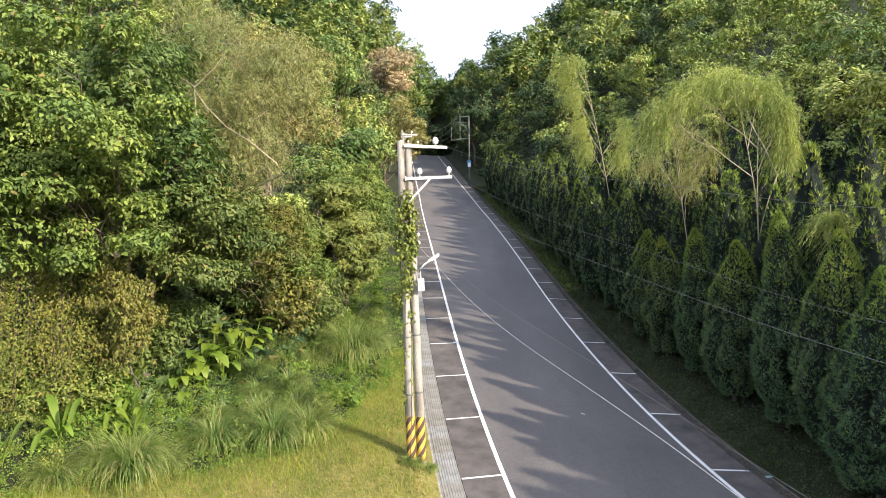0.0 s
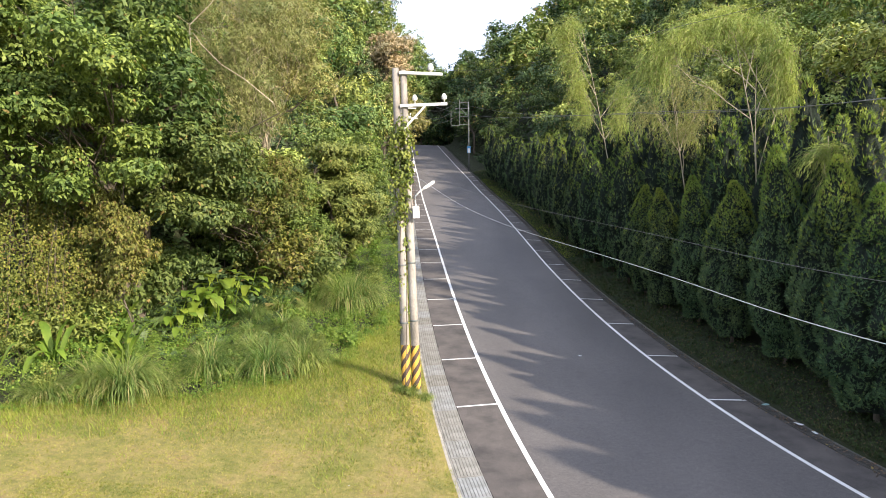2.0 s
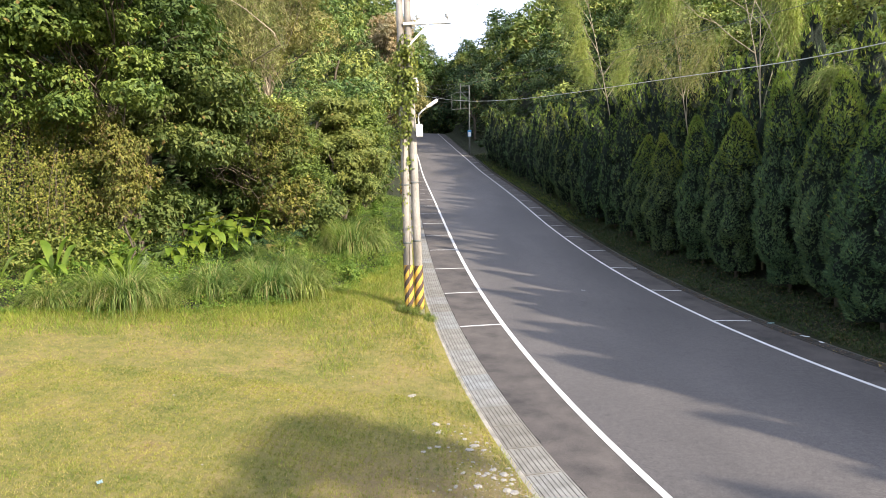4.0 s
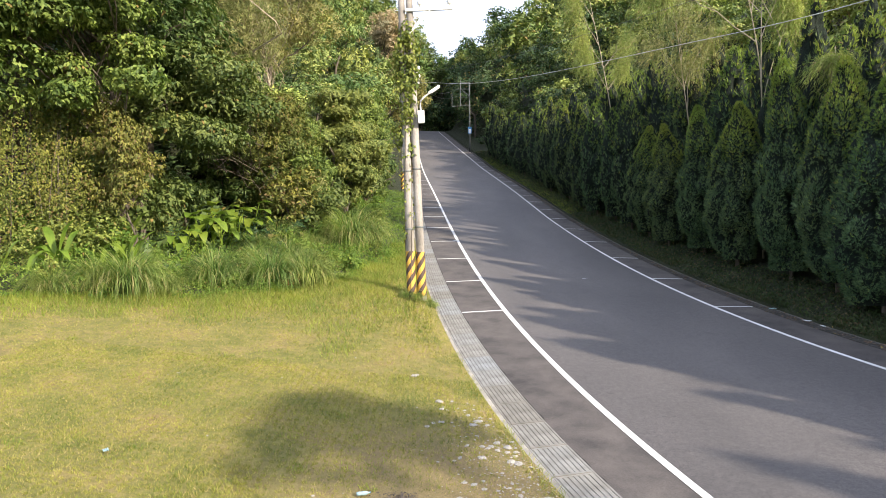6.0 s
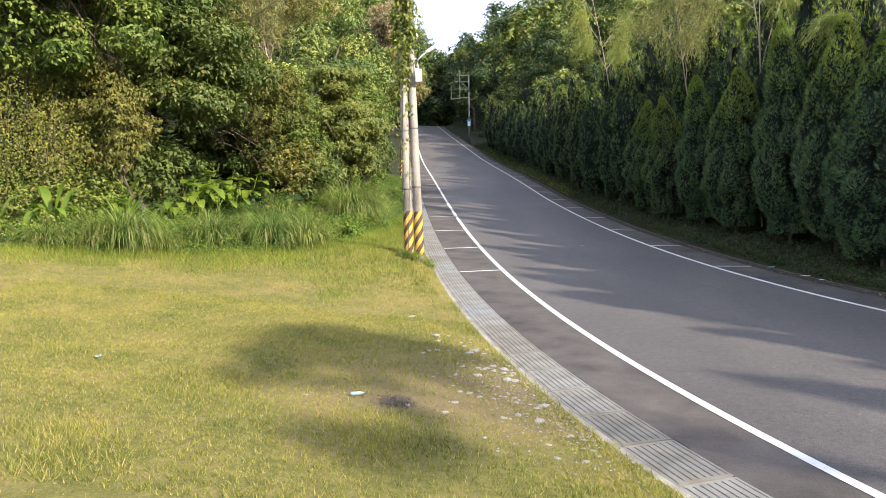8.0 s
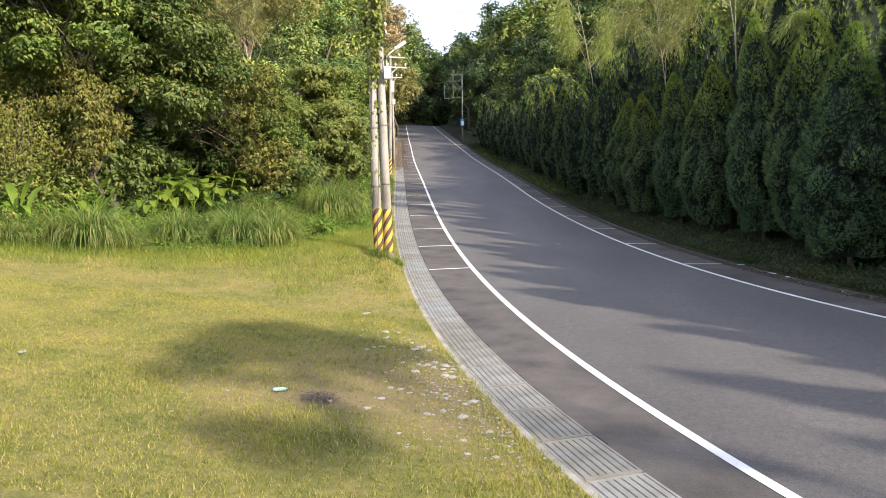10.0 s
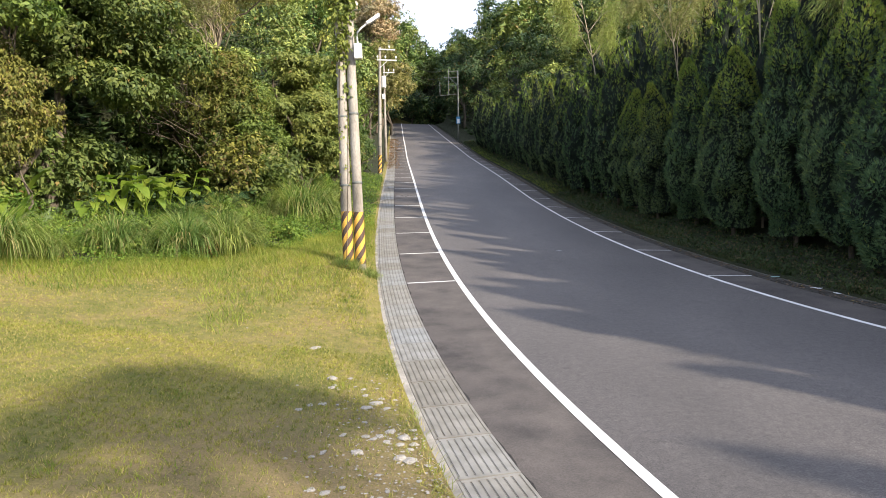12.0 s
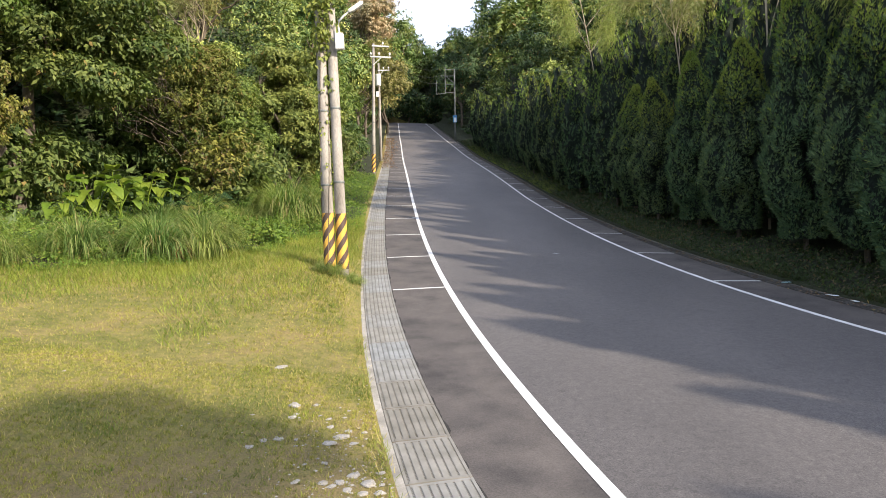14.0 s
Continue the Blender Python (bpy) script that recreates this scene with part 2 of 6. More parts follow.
def soil():
    """Earth under the plants: litter in the woods, thin yellowed turf on the lawn, gravelly near the drain."""
    m, n, l, b = material("soil_turf", 0.95, 0.0, 0.2)
    a = noise_tex(n, l, 0.9, 7.0, 0.72)
    turf = ramp(n, [(0.28, (0.115, 0.125, 0.036)), (0.45, (0.160, 0.152, 0.052)), (0.58, (0.200, 0.170, 0.072)), (0.72, (0.195, 0.140, 0.075))])
    l.new(a.outputs[0], turf.inputs[0])
    f = noise_tex(n, l, 45.0, 4.0, 0.75)
    rf = ramp(n, [(0.3, (0.55, 0.6, 0.5)), (0.7, (1.35, 1.3, 1.25))])
    l.new(f.outputs[0], rf.inputs[0])
    g = noise_tex(n, l, 5.0, 4.0, 0.7)
    rg = ramp(n, [(0.3, (0.70, 0.74, 0.66)), (0.7, (1.25, 1.2, 1.2))])
    l.new(g.outputs[0], rg.inputs[0])
    col = blend(n, l, "MULTIPLY", 1.0, turf.outputs[0], rg.outputs[0])
    # trodden bare earth with grit beside the drain
    tc = n.new("ShaderNodeTexCoord")
    far = n.new("ShaderNodeVectorMath")
    far.operation = "DISTANCE"
    far.inputs[1].default_value = (-0.2, 8.5, -0.9)
    l.new(tc.outputs["Object"], far.inputs[0])
    wob = n.new("ShaderNodeMath")
    wob.operation = "MULTIPLY_ADD"
    wob.inputs[1].default_value = 3.2
    l.new(g.outputs[0], wob.inputs[0])
    l.new(far.outputs["Value"], wob.inputs[2])
    rm = ramp(n, [(0.0, (0.75, 0.75, 0.75)), (0.28, (0.6, 0.6, 0.6)), (0.46, (0, 0, 0))])
    sc = n.new("ShaderNodeMath")
    sc.operation = "MULTIPLY"
    sc.inputs[1].default_value = 0.105
    l.new(wob.outputs[0], sc.inputs[0])
    l.new(sc.outputs[0], rm.inputs[0])
    col = blend(n, l, "MIX", rm.outputs[0], col, (0.205, 0.150, 0.095))
    l.new(blend(n, l, "MULTIPLY", 1.0, col, rf.outputs[0]), b.inputs["Base Color"])
    bump(n, l, b, f.outputs[0], 0.8, 0.03)
    return m


LANE, PAINT, TURF = asphalt_lane(), line_paint(), soil()
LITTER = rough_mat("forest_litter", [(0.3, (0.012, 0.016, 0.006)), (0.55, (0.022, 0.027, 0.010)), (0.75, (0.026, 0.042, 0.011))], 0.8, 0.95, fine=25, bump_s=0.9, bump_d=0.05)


# ---- the lie of the land ----
def smooth(a, b, t):
    t = np.clip((t - a) / (b - a), 0, 1)
    return t * t * (3 - 2 * t)


def quartic(c, y):
    s = (y - 20) / 40
    return sum(k * s ** i for i, k in enumerate(c))


def road_z(y):
    """Height of the near edge line: nearly level beside the lawn, then a steepening climb to a crest."""
    y = np.asarray(y, float)
    mid = quartic((-0.2134, 4.5442, 3.3217, -3.2079, 1.0647), np.clip(y, 4, 82))
    return mid + 0.02 * np.minimum(y - 4, 0) + 0.207 * np.clip(y - 82, 0, 66) - 0.10 * np.clip(y - 150, 0, 12)


def line_x(y):
    y = np.asarray(y, float)
    return quartic((1.5638, -4.1265, 3.5902, -3.5769, 1.6509, -0.2855), np.clip(y, 2, 104)) - 0.235 * np.minimum(y - 2, 0) - 0.06 * np.maximum(y - 104, 0)


def lane_w(y):
    y = np.asarray(y, float)
    right = quartic((8.0483, -5.3677, 8.3477, -6.9781, 2.7073, -0.4619), np.clip(y, 2, 78))
    left = quartic((1.5638, -4.1265, 3.5902, -3.5769, 1.6509, -0.2855), np.clip(y, 2, 78))
    return right - left - 0.024 * np.clip(y - 78, 0, 90) - 0.19 * np.minimum(y - 2, 0)


def fall(y):
    """How far the road falls from its near edge line to the far one."""
    return np.clip(-0.173 - 0.5227 * (np.asarray(y, float) - 20) / 40, -0.45, 0.05)


def bay_w(y):
    return 1.45 - 0.8 * np.exp(-(np.maximum(np.asarray(y, float), -4) - 2) / 7)


BAY_R, DRAIN_W, KERB_W, RDRAIN_W = 1.2, 0.68, 0.09, 0.36


def road_h(u, y):
    """Road surface at u metres beyond the near edge line."""
    return road_z(y) + fall(y) * np.clip(u / lane_w(y), -0.3, 1.3)


def wood_depth(x, y):
    """How far a place lies inside the woods beyond the lawn."""
    edge = line_x(y) - 2.3 - 2.2 - 5.0 * (1 - smooth(20, 40, y)) + 5.0 * smooth(145, 170, y)
    return np.minimum(y - 19.5, edge - x)


def fringe(x, y):
    """How far a place lies beyond the lawn, among the weeds before the wood."""
    x, y = np.asarray(x, float), np.asarray(y, float)
    xs, ys = (-18, -10.4, -8.6, -7.3, -6.0, -4.7, -3.9, -3.1, -2.5, -1.9), (13.0, 16.2, 17.2, 17.8, 18.7, 20.2, 21.7, 23.8, 26.4, 30.0)
    k = np.interp(x, xs, np.gradient(ys, xs))
    return (y - np.interp(x, xs, ys)) / np.sqrt(1 + k * k) + 0.22 * np.sin(x * 2.3 + y) + 0.15 * np.sin(x * 5.1 - y * 2)


def lawn_side(x, y):
    return -(x - line_x(y) + bay_w(y) + DRAIN_W + KERB_W)


def ground(x, y):
    x, y = np.asarray(x, float), np.asarray(y, float)
    u = x - line_x(y)
    d = -(u + bay_w(y) + DRAIN_W + KERB_W)
    left = road_z(y) + 0.05 + 0.145 * np.clip(d, 0, 14)
    left = left + 0.34 * np.exp(-((y - 19.8) / 3.2) ** 2) * smooth(0, 0.5, d) * (1 - smooth(1.5, 5.0, d))
    wd = np.maximum(wood_depth(x, y) - 1.0, 0)
    clearing = np.exp(-(((x + 10.2) / 3.6) ** 2 + ((y - 27.0) / 5.5) ** 2) ** 2)
    left = left + 0.9 * np.minimum(wd, 90) * smooth(0, 6, wd) * (1 - clearing)
    g = u - (lane_w(y) + BAY_R + RDRAIN_W)
    right = road_h(lane_w(y), y) + 0.04 + 0.12 * np.clip(g, 0, 4) + (0.5 - 0.2 * smooth(75, 130, y)) * np.clip(g - 3.0, 0, 62) * smooth(0, 5, g - 3.0) * smooth(-2, 22, y)
    under = road_h(u, y) - 0.35
    h = np.where(d > 0, left, np.where(g > 0, right, under))
    back = np.maximum(y - 153, 0)
    h = h + np.minimum(0.65 * back, 26) * smooth(0, 12, back)
    h = h + 4.0 * smooth(120, 160, y) * smooth(4.0, 40.0, line_x(y) - 2.0 - x)
    h = h + 4.0 * smooth(50, 74, y) * smooth(8.0, 18.0, x - line_x(y) - lane_w(y))
    ridge = np.interp(x, (-5, 2.6, 10, 17.5, 26, 31.5, 36, 60), (34, 35.5, 38, 40.5, 41.8, 47.5, 54, 72)) + 0.08 * (y - 165)
    h = h + (ridge - h) * smooth(105, 163, y) * smooth(3.0, 9.0, x - line_x(y) - lane_w(y))
    h = h + 9.0 * smooth(150, 174, y) * smooth(1.0, 11.0, -x)
    h = h + 10.0 * smooth(62, 105, y) * smooth(2.0, 13.0, line_x(y) - 4.5 - x)
    swell = np.sin(x * 1.7 + np.sin(y * 0.9)) * np.cos(y * 1.3 + np.sin(x * 0.7)) * 0.03
    return h + swell * (smooth(0.4, 1.2, d) + smooth(0.4, 1.2, g))


def mesh_from(name, verts, quads):
    me = bpy.data.meshes.new(name)
    verts, quads = np.asarray(verts, np.float32), np.asarray(quads, np.int32)
    k = quads.shape[1]
    me.vertices.add(len(verts))
    me.vertices.foreach_set("co", verts.ravel())
    me.loops.add(quads.size)
    me.loops.foreach_set("vertex_index", quads.ravel())
    me.polygons.add(len(quads))
    me.polygons.foreach_set("loop_start", np.arange(0, quads.size, k, dtype=np.int32))
    me.update(calc_edges=True)
    return me


def grid_mesh(name, rows, cols, place):
    """A sheet over rows x cols; place(r, c) gives x, y, z arrays."""
    r, c = np.meshgrid(rows, cols, indexing="ij")
    v = np.stack(place(r, c), -1).reshape(-1, 3)
    i = np.arange(len(rows) * len(cols)).reshape(len(rows), len(cols))
    q = np.stack([i[:-1, :-1], i[:-1, 1:], i[1:, 1:], i[1:, :-1]], -1).reshape(-1, 4)
    me = mesh_from(name, v, q)
    me.polygons.foreach_set("use_smooth", np.ones(len(q), bool))
    return me


def part(name, data, mat, parent=None, label=""):
    """Links a bmesh or mesh as one object under a thing or a part."""
    if isinstance(data, bmesh.types.BMesh):
        me = bpy.data.meshes.new(name)
        data.to_mesh(me)
        data.free()
        data = me
    for m in (mat if isinstance(mat, (list, tuple)) else [mat]):
        if m is not None and len(data.materials) < (len(mat) if isinstance(mat, (list, tuple)) else 1):
            data.materials.append(m)
    ob = new(name, data)
    ob.parent = parent
    if label:
        ob["label"] = label
    return ob


def strip(name, ys, lo, hi, lift, mat, parent=None, steps=2, thick=0.0, label=""):
    """A band of road between offsets lo(y) and hi(y), lying lift above the road surface."""
    f = np.linspace(0, 1, steps)

    def place(y, t):
        u = lo(y) * (1 - t) + hi(y) * t
        return line_x(y) + u, y, road_h(u, y) + lift
    me = grid_mesh(name, ys, f, place)
    ob = part(name, me, mat, parent, label)
    if thick:
        me.polygons.foreach_set("use_smooth", np.zeros(len(me.polygons), bool))
        md = ob.modifiers.new("thick", "SOLIDIFY")
        md.thickness, md.offset = thick, -1
    return ob


YS = np.concatenate([np.arange(-40, 40, 0.5), np.arange(40, 158.1, 1.0)])

# ---- ground: one sheet, its grid follows the road ----
cols = np.concatenate([[-900, -300, -120], np.arange(-90, -20, 2.5), np.arange(-20, -3, 0.5), [-2.9, -2.6]])
cols_r = np.concatenate([[0.0, 0.6, 1.2, 2.0, 3.0], np.arange(4, 20, 0.8), np.arange(20, 90, 2.5), [120, 300, 900]])
rows = np.concatenate([[-600, -200, -90], np.arange(-60, 0, 2.0), np.arange(0, 45, 0.5), np.arange(45, 230, 2.0), [250, 300, 600, 1500]])


def place_ground(y, c):
    kerb = -(bay_w(y) + DRAIN_W + KERB_W)
    far_edge = lane_w(y) + BAY_R + RDRAIN_W
    u = np.where(c <= -3, c + 2.26 + kerb, np.where(c == -2.9, kerb - 0.35, np.where(c == -2.6, kerb + 0.03, 0)))
    u = np.where(c == -2.5, kerb + 0.05, np.where(c == -1.0, 0.0, np.where(c == -0.5, lane_w(y), u)))
    u = np.where(c == -0.1, far_edge - 0.03, u)
    u = np.where(c >= 0, far_edge + 0.01 + c, u)
    x = line_x(y) + u
    z = np.where(c == -2.6, road_h(kerb, y) + 0.012, ground(x, y))
    n2 = np.sin(x * 0.31 + 1.3) * np.cos(y * 0.27) * 1.2
    wd = np.maximum(wood_depth(x, y), np.where(c > 3, c - 3, 0))
    return x, y, z + n2 * smooth(3, 14, wd)


land = part("ground", grid_mesh("ground", rows, np.concatenate([cols, [-2.5, -1.0, -0.5, -0.1], cols_r]), place_ground), [TURF, LITTER])
tagged(land, "sloping ground with thin yellow-green turf and leaf litter", "ground", kind="structure")
pc = np.empty(len(land.data.polygons) * 3, np.float32)
land.data.polygons.foreach_get("center", pc)
pc = pc.reshape(-1, 3)
u_mid = pc[:, 0] - line_x(pc[:, 1])
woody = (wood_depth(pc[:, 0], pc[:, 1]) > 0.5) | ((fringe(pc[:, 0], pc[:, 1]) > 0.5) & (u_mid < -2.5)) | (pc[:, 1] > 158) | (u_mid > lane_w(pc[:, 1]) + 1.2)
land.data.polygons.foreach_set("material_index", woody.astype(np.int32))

# ---- road ----
road = strip("road", YS, lambda y: 0 * y, lambda y: lane_w(y), 0.0, LANE, steps=9, thick=0.25)
tagged(road, "grey asphalt two-lane road climbing to a crest", "road", kind="structure")
bay_left = strip("parking_strip", YS, lambda y: -bay_w(y), lambda y: 0 * y - 0.004, 0.0, ASPHALT_OLD, steps=4, thick=0.22)
tagged(bay_left, "narrow parking strip of darker old asphalt beside the drain", "parking strip", kind="structure")
bay_right = strip("parking_strip", YS, lambda y: lane_w(y) + 0.004, lambda y: lane_w(y) + BAY_R, 0.0, ASPHALT_OLD, steps=4, thick=0.22)
tagged(bay_right, "narrow parking strip of darker old asphalt below the hedge", "parking strip", kind="structure")
strip("edge_line", YS, lambda y: 0 * y - 0.078, lambda y: 0 * y + 0.057, 0.006, PAINT, road, label="worn white painted edge line")
strip("edge_line", YS, lambda y: lane_w(y) - 0.06, lambda y: lane_w(y) + 0.06, 0.006, PAINT, road, label="worn white painted edge line")


def tick(y, lo, hi, skew):
    """A short white bar across the parking strip."""
    f = np.linspace(0, 1, 5)

    def place(a, t):
        u = lo * (1 - t) + hi * t
        yy = y + a + skew * t
        return line_x(yy) + u, yy, road_h(u, yy) + 0.006
    return grid_mesh("bay_mark", np.array([-0.042, 0.042]), f, place)


for k in range(20):
    y = 19.25 + 4.22 * k
    part("bay_mark", tick(y, -0.09, -bay_w(y) + 0.03, -0.2), PAINT, bay_left)
for k in range(21):
    y = 19.4 + 4.3 * k
    part("bay_mark", tick(y, lane_w(y) + 0.08, lane_w(y) + BAY_R - 0.03, -0.1), PAINT, bay_right)

TAR = rough_mat("tar_crack", [(0.3, (0.012, 0.011, 0.010)), (0.7, (0.03, 0.028, 0.026))], 9.0, 0.9, fine=70)
CY = np.arange(2, 60, 0.09)


def wander(y, k):
    return np.sin(y * 5.1 + k) * np.sin(y * 2.3 + 2 * k) * 0.022 + np.sin(y * 13.0 + k) * 0.010 + np.sin(y * 29.0) * 0.006


strip("edge_crack", CY, lambda y: -bay_w(y) - 0.02 + 0 * y, lambda y: -bay_w(y) + 0.012 + wander(y, 0.7), 0.006, TAR, bay_left, label="ragged dark crack along the asphalt edge")

# ---- drain beside the lawn: kerbs and pit (its gratings come last) ----
drain = tagged(new("drain_channel"), "roadside drain channel with concrete kerbs and steel gratings", "drain", kind="structure")
strip("pit", YS, lambda y: -bay_w(y) - DRAIN_W + 0.01, lambda y: -bay_w(y) - 0.01, -0.06, PIT, drain, label="dark drain bottom")
strip("kerb", YS, lambda y: -bay_w(y) - DRAIN_W - KERB_W, lambda y: -bay_w(y) - DRAIN_W, 0.018, CONCRETE, drain, thick=0.3, steps=3, label="rough concrete kerb")
strip("rim", YS, lambda y: -bay_w(y) - 0.035, lambda y: -bay_w(y) - 0.002, 0.004, CONCRETE_DARK, drain, thick=0.25, label="thin dark concrete rim")
drain_r = tagged(new("drain_channel"), "narrow drain channel with gratings below the hedge", "drain", kind="structure")
strip("pit", YS, lambda y: lane_w(y) + BAY_R + 0.01, lambda y: lane_w(y) + BAY_R + RDRAIN_W, -0.12, PIT, drain_r)
strip("kerb", YS, lambda y: lane_w(y) + BAY_R + RDRAIN_W - 0.07, lambda y: lane_w(y) + BAY_R + RDRAIN_W + 0.03, 0.03, CONCRETE_DARK, drain_r, thick=0.3)
# ---- plants ----
def unit(v):
    return v / np.maximum(np.linalg.norm(v, axis=-1, keepdims=True), 1e-9)


def leaf_quads(P, D, N, length, width, droop=0.15):
    """Pointed leaves: from stem P along D, lying square to N."""
    S = unit(np.cross(D, N))
    N = unit(np.cross(S, D))
    length, width = np.broadcast_to(length, len(P))[:, None], np.broadcast_to(width, len(P))[:, None]
    mid = P + D * length * 0.45 + N * length * 0.06
    tip = P + D * length - N * length * droop
    v = np.stack([P, mid + S * width / 2, tip, mid - S * width / 2], 1).reshape(-1, 3)
    return v, np.arange(len(v)).reshape(-1, 4)


def leaf_tris(P, D, N, length, width):
    """Small leaves and needles as single pointed faces."""
    S = unit(np.cross(D, N))
    length, width = np.broadcast_to(length, len(P))[:, None], np.broadcast_to(width, len(P))[:, None]
    v = np.stack([P + S * width / 2, P - S * width / 2, P + D * length], 1).reshape(-1, 3)
    return v, np.arange(len(v)).reshape(-1, 3)


def blob_points(rng, blobs, n, shell=0.6, up=0.25):
    """Points in the outer shell of ellipsoids, and the ways outward there."""
    B = np.array(blobs, float)
    area = (B[:, 3] * B[:, 4] + B[:, 3] * B[:, 5] + B[:, 4] * B[:, 5])
    k = rng.choice(len(B), n, p=area / area.sum())
    out = rng.normal(size=(n, 3))
    out[:, 2] += up
    out = unit(out)
    r = shell + (1.05 - shell) * rng.random(n) ** 0.6
    lump = 1 + 0.16 * np.sin(out[:, 0] * 5 + k * 1.7) * np.cos(out[:, 1] * 4.3 + k) + 0.12 * np.sin(out[:, 2] * 6 + k * 2.3)
    return B[k, :3] + out * B[k, 3:] * (r * lump)[:, None], out


def foliage(rng, blobs, clusters, each, length, width, hang=0.25, spread=0.25, shell=0.6, up=0.25, droop=0.2, small=False):
    """Leaves in whorls over the shells of blobs."""
    C, out = blob_points(rng, blobs, clusters, shell, up)
    n = clusters * each
    P = np.repeat(C, each, 0) + rng.normal(size=(n, 3)) * spread * length
    O = np.repeat(out, each, 0)
    N = unit(O * 0.75 + np.array([0, 0, 0.6]) + rng.normal(size=(n, 3)) * 0.36)
    R = unit(rng.normal(size=(n, 3)) + O * 0.4)
    D = unit(R - N * (R * N).sum(1, keepdims=True) * 0.85 + np.array([0, 0, -hang]))
    if small:
        return leaf_tris(P, D, N, length * rng.uniform(0.65, 1.25, n), width * rng.uniform(0.7, 1.2, n))
    return leaf_quads(P, D, N, length * rng.uniform(0.65, 1.25, n), width * rng.uniform(0.7, 1.2, n), droop)


def join(*sets):
    vs, qs, k = [], [], 0
    for v, q in sets:
        vs.append(v)
        qs.append(q + k)
        k += len(v)
    return np.concatenate(vs), np.concatenate(qs)


def tube_set(points, radii, sides=7):
    """A tapered, bent tube as vertices and quads."""
    pts = np.array(points, float)
    t = unit(np.gradient(pts, axis=0))
    a = unit(np.cross(t, np.where(np.abs(t[:, 2:3]) > 0.9, [[1.0, 0, 0]], [[0, 0, 1.0]])))
    b = np.cross(t, a)
    ang = np.linspace(0, 2 * np.pi, sides, endpoint=False)
    r = np.broadcast_to(radii, len(pts))
    v = (pts[:, None] + r[:, None, None] * (np.cos(ang)[None, :, None] * a[:, None] + np.sin(ang)[None, :, None] * b[:, None])).reshape(-1, 3)
    i = np.arange(len(pts) * sides).reshape(len(pts), sides)
    j = np.roll(i, -1, 1)
    return v, np.stack([i[:-1], j[:-1], j[1:], i[1:]], -1).reshape(-1, 4)


def limb(rng, a, b, r0, r1, wob=0.12, n=6):
    a, b = np.array(a, float), np.array(b, float)
    f = np.linspace(0, 1, n)[:, None]
    L = np.linalg.norm(b - a)
    w = rng.normal(size=(n, 3)) * wob * L * 0.3
    w[0] = w[-1] = 0
    return a * (1 - f) + b * f + w + np.array([0, 0, 0.12 * L]) * (np.sin(np.pi * f) * 0.6), np.linspace(r0, r1, n)


def wood(rng, height, blobs, r, lean=(0, 0), stems=1, twigs=2):
    """Trunk (or stems) rising to the crown, with limbs to every clump and some twigs."""
    sets = []
    for s in range(stems):
        off = np.array([rng.normal() * 0.12, rng.normal() * 0.12, -0.4]) * (1 if stems > 1 else 0.02)
        off[2] = -0.4
        top = np.array([lean[0] + (rng.normal() * 0.8 if stems > 1 else 0), lean[1] + (rng.normal() * 0.8 if stems > 1 else 0), height])
        p, rr = limb(rng, off, top, r, r * 0.35, 0.10, 9)
        sets.append(tube_set(p, rr, 9))
        for bx in blobs[s::stems]:
            c = np.array(bx[:3])
            fit = c[2] - 0.75 * np.hypot(c[0] - top[0] * 0.5, c[1] - top[1] * 0.5) - rng.random() * 0.8
            k = int(np.clip(np.argmin(np.abs(p[:, 2] - fit)), 2, 7))
            q, qr = limb(rng, p[k], c, rr[k] * 0.55, r * 0.08, 0.2, 6)
            sets.append(tube_set(q, qr, 6))
            for _ in range(twigs):
                e = c + rng.normal(size=3) * np.array(bx[3:]) * 0.6
                t, tr = limb(rng, q[3], e, r * 0.12, r * 0.03, 0.25, 5)
                sets.append(tube_set(t, tr, 4))
    return join(*sets)


def at_ground(x, y, dz=0.0, turn=0.0, scale=(1, 1, 1)):
    return Matrix.LocRotScale((x, y, float(ground(x, y)) + dz), Euler((0, 0, turn)), scale)


def tree(name, x, y, trunk, crown, bark, leaf, label, category="tree", group="", turn=0.0, z=None):
    """A tree: an Empty at its foot with a trunk and a crown."""
    ob = tagged(new(name), label, category, group)
    ob.matrix_basis = at_ground(x, y, 0, turn) if z is None else Matrix.LocRotScale((x, y, z), Euler((0, 0, turn)), (1, 1, 1))
    part("trunk", mesh_from("trunk", *trunk), bark, ob)
    part("crown", mesh_from("crown", *crown), leaf, ob)
    return ob


def clumps(rng, n, centre, spread, size, flat=0.75):
    """Clumps strewn through an ellipsoid, bigger towards its middle."""
    out = []
    for _ in range(n):
        o = unit(rng.normal(size=3)) * rng.random() ** 0.45
        c = np.array(centre) + o * np.array(spread)
        s = size * rng.uniform(0.7, 1.25)
        out.append((*c, s, s, s * flat))
    return out


def rng_of(k):
    return np.random.default_rng(k)


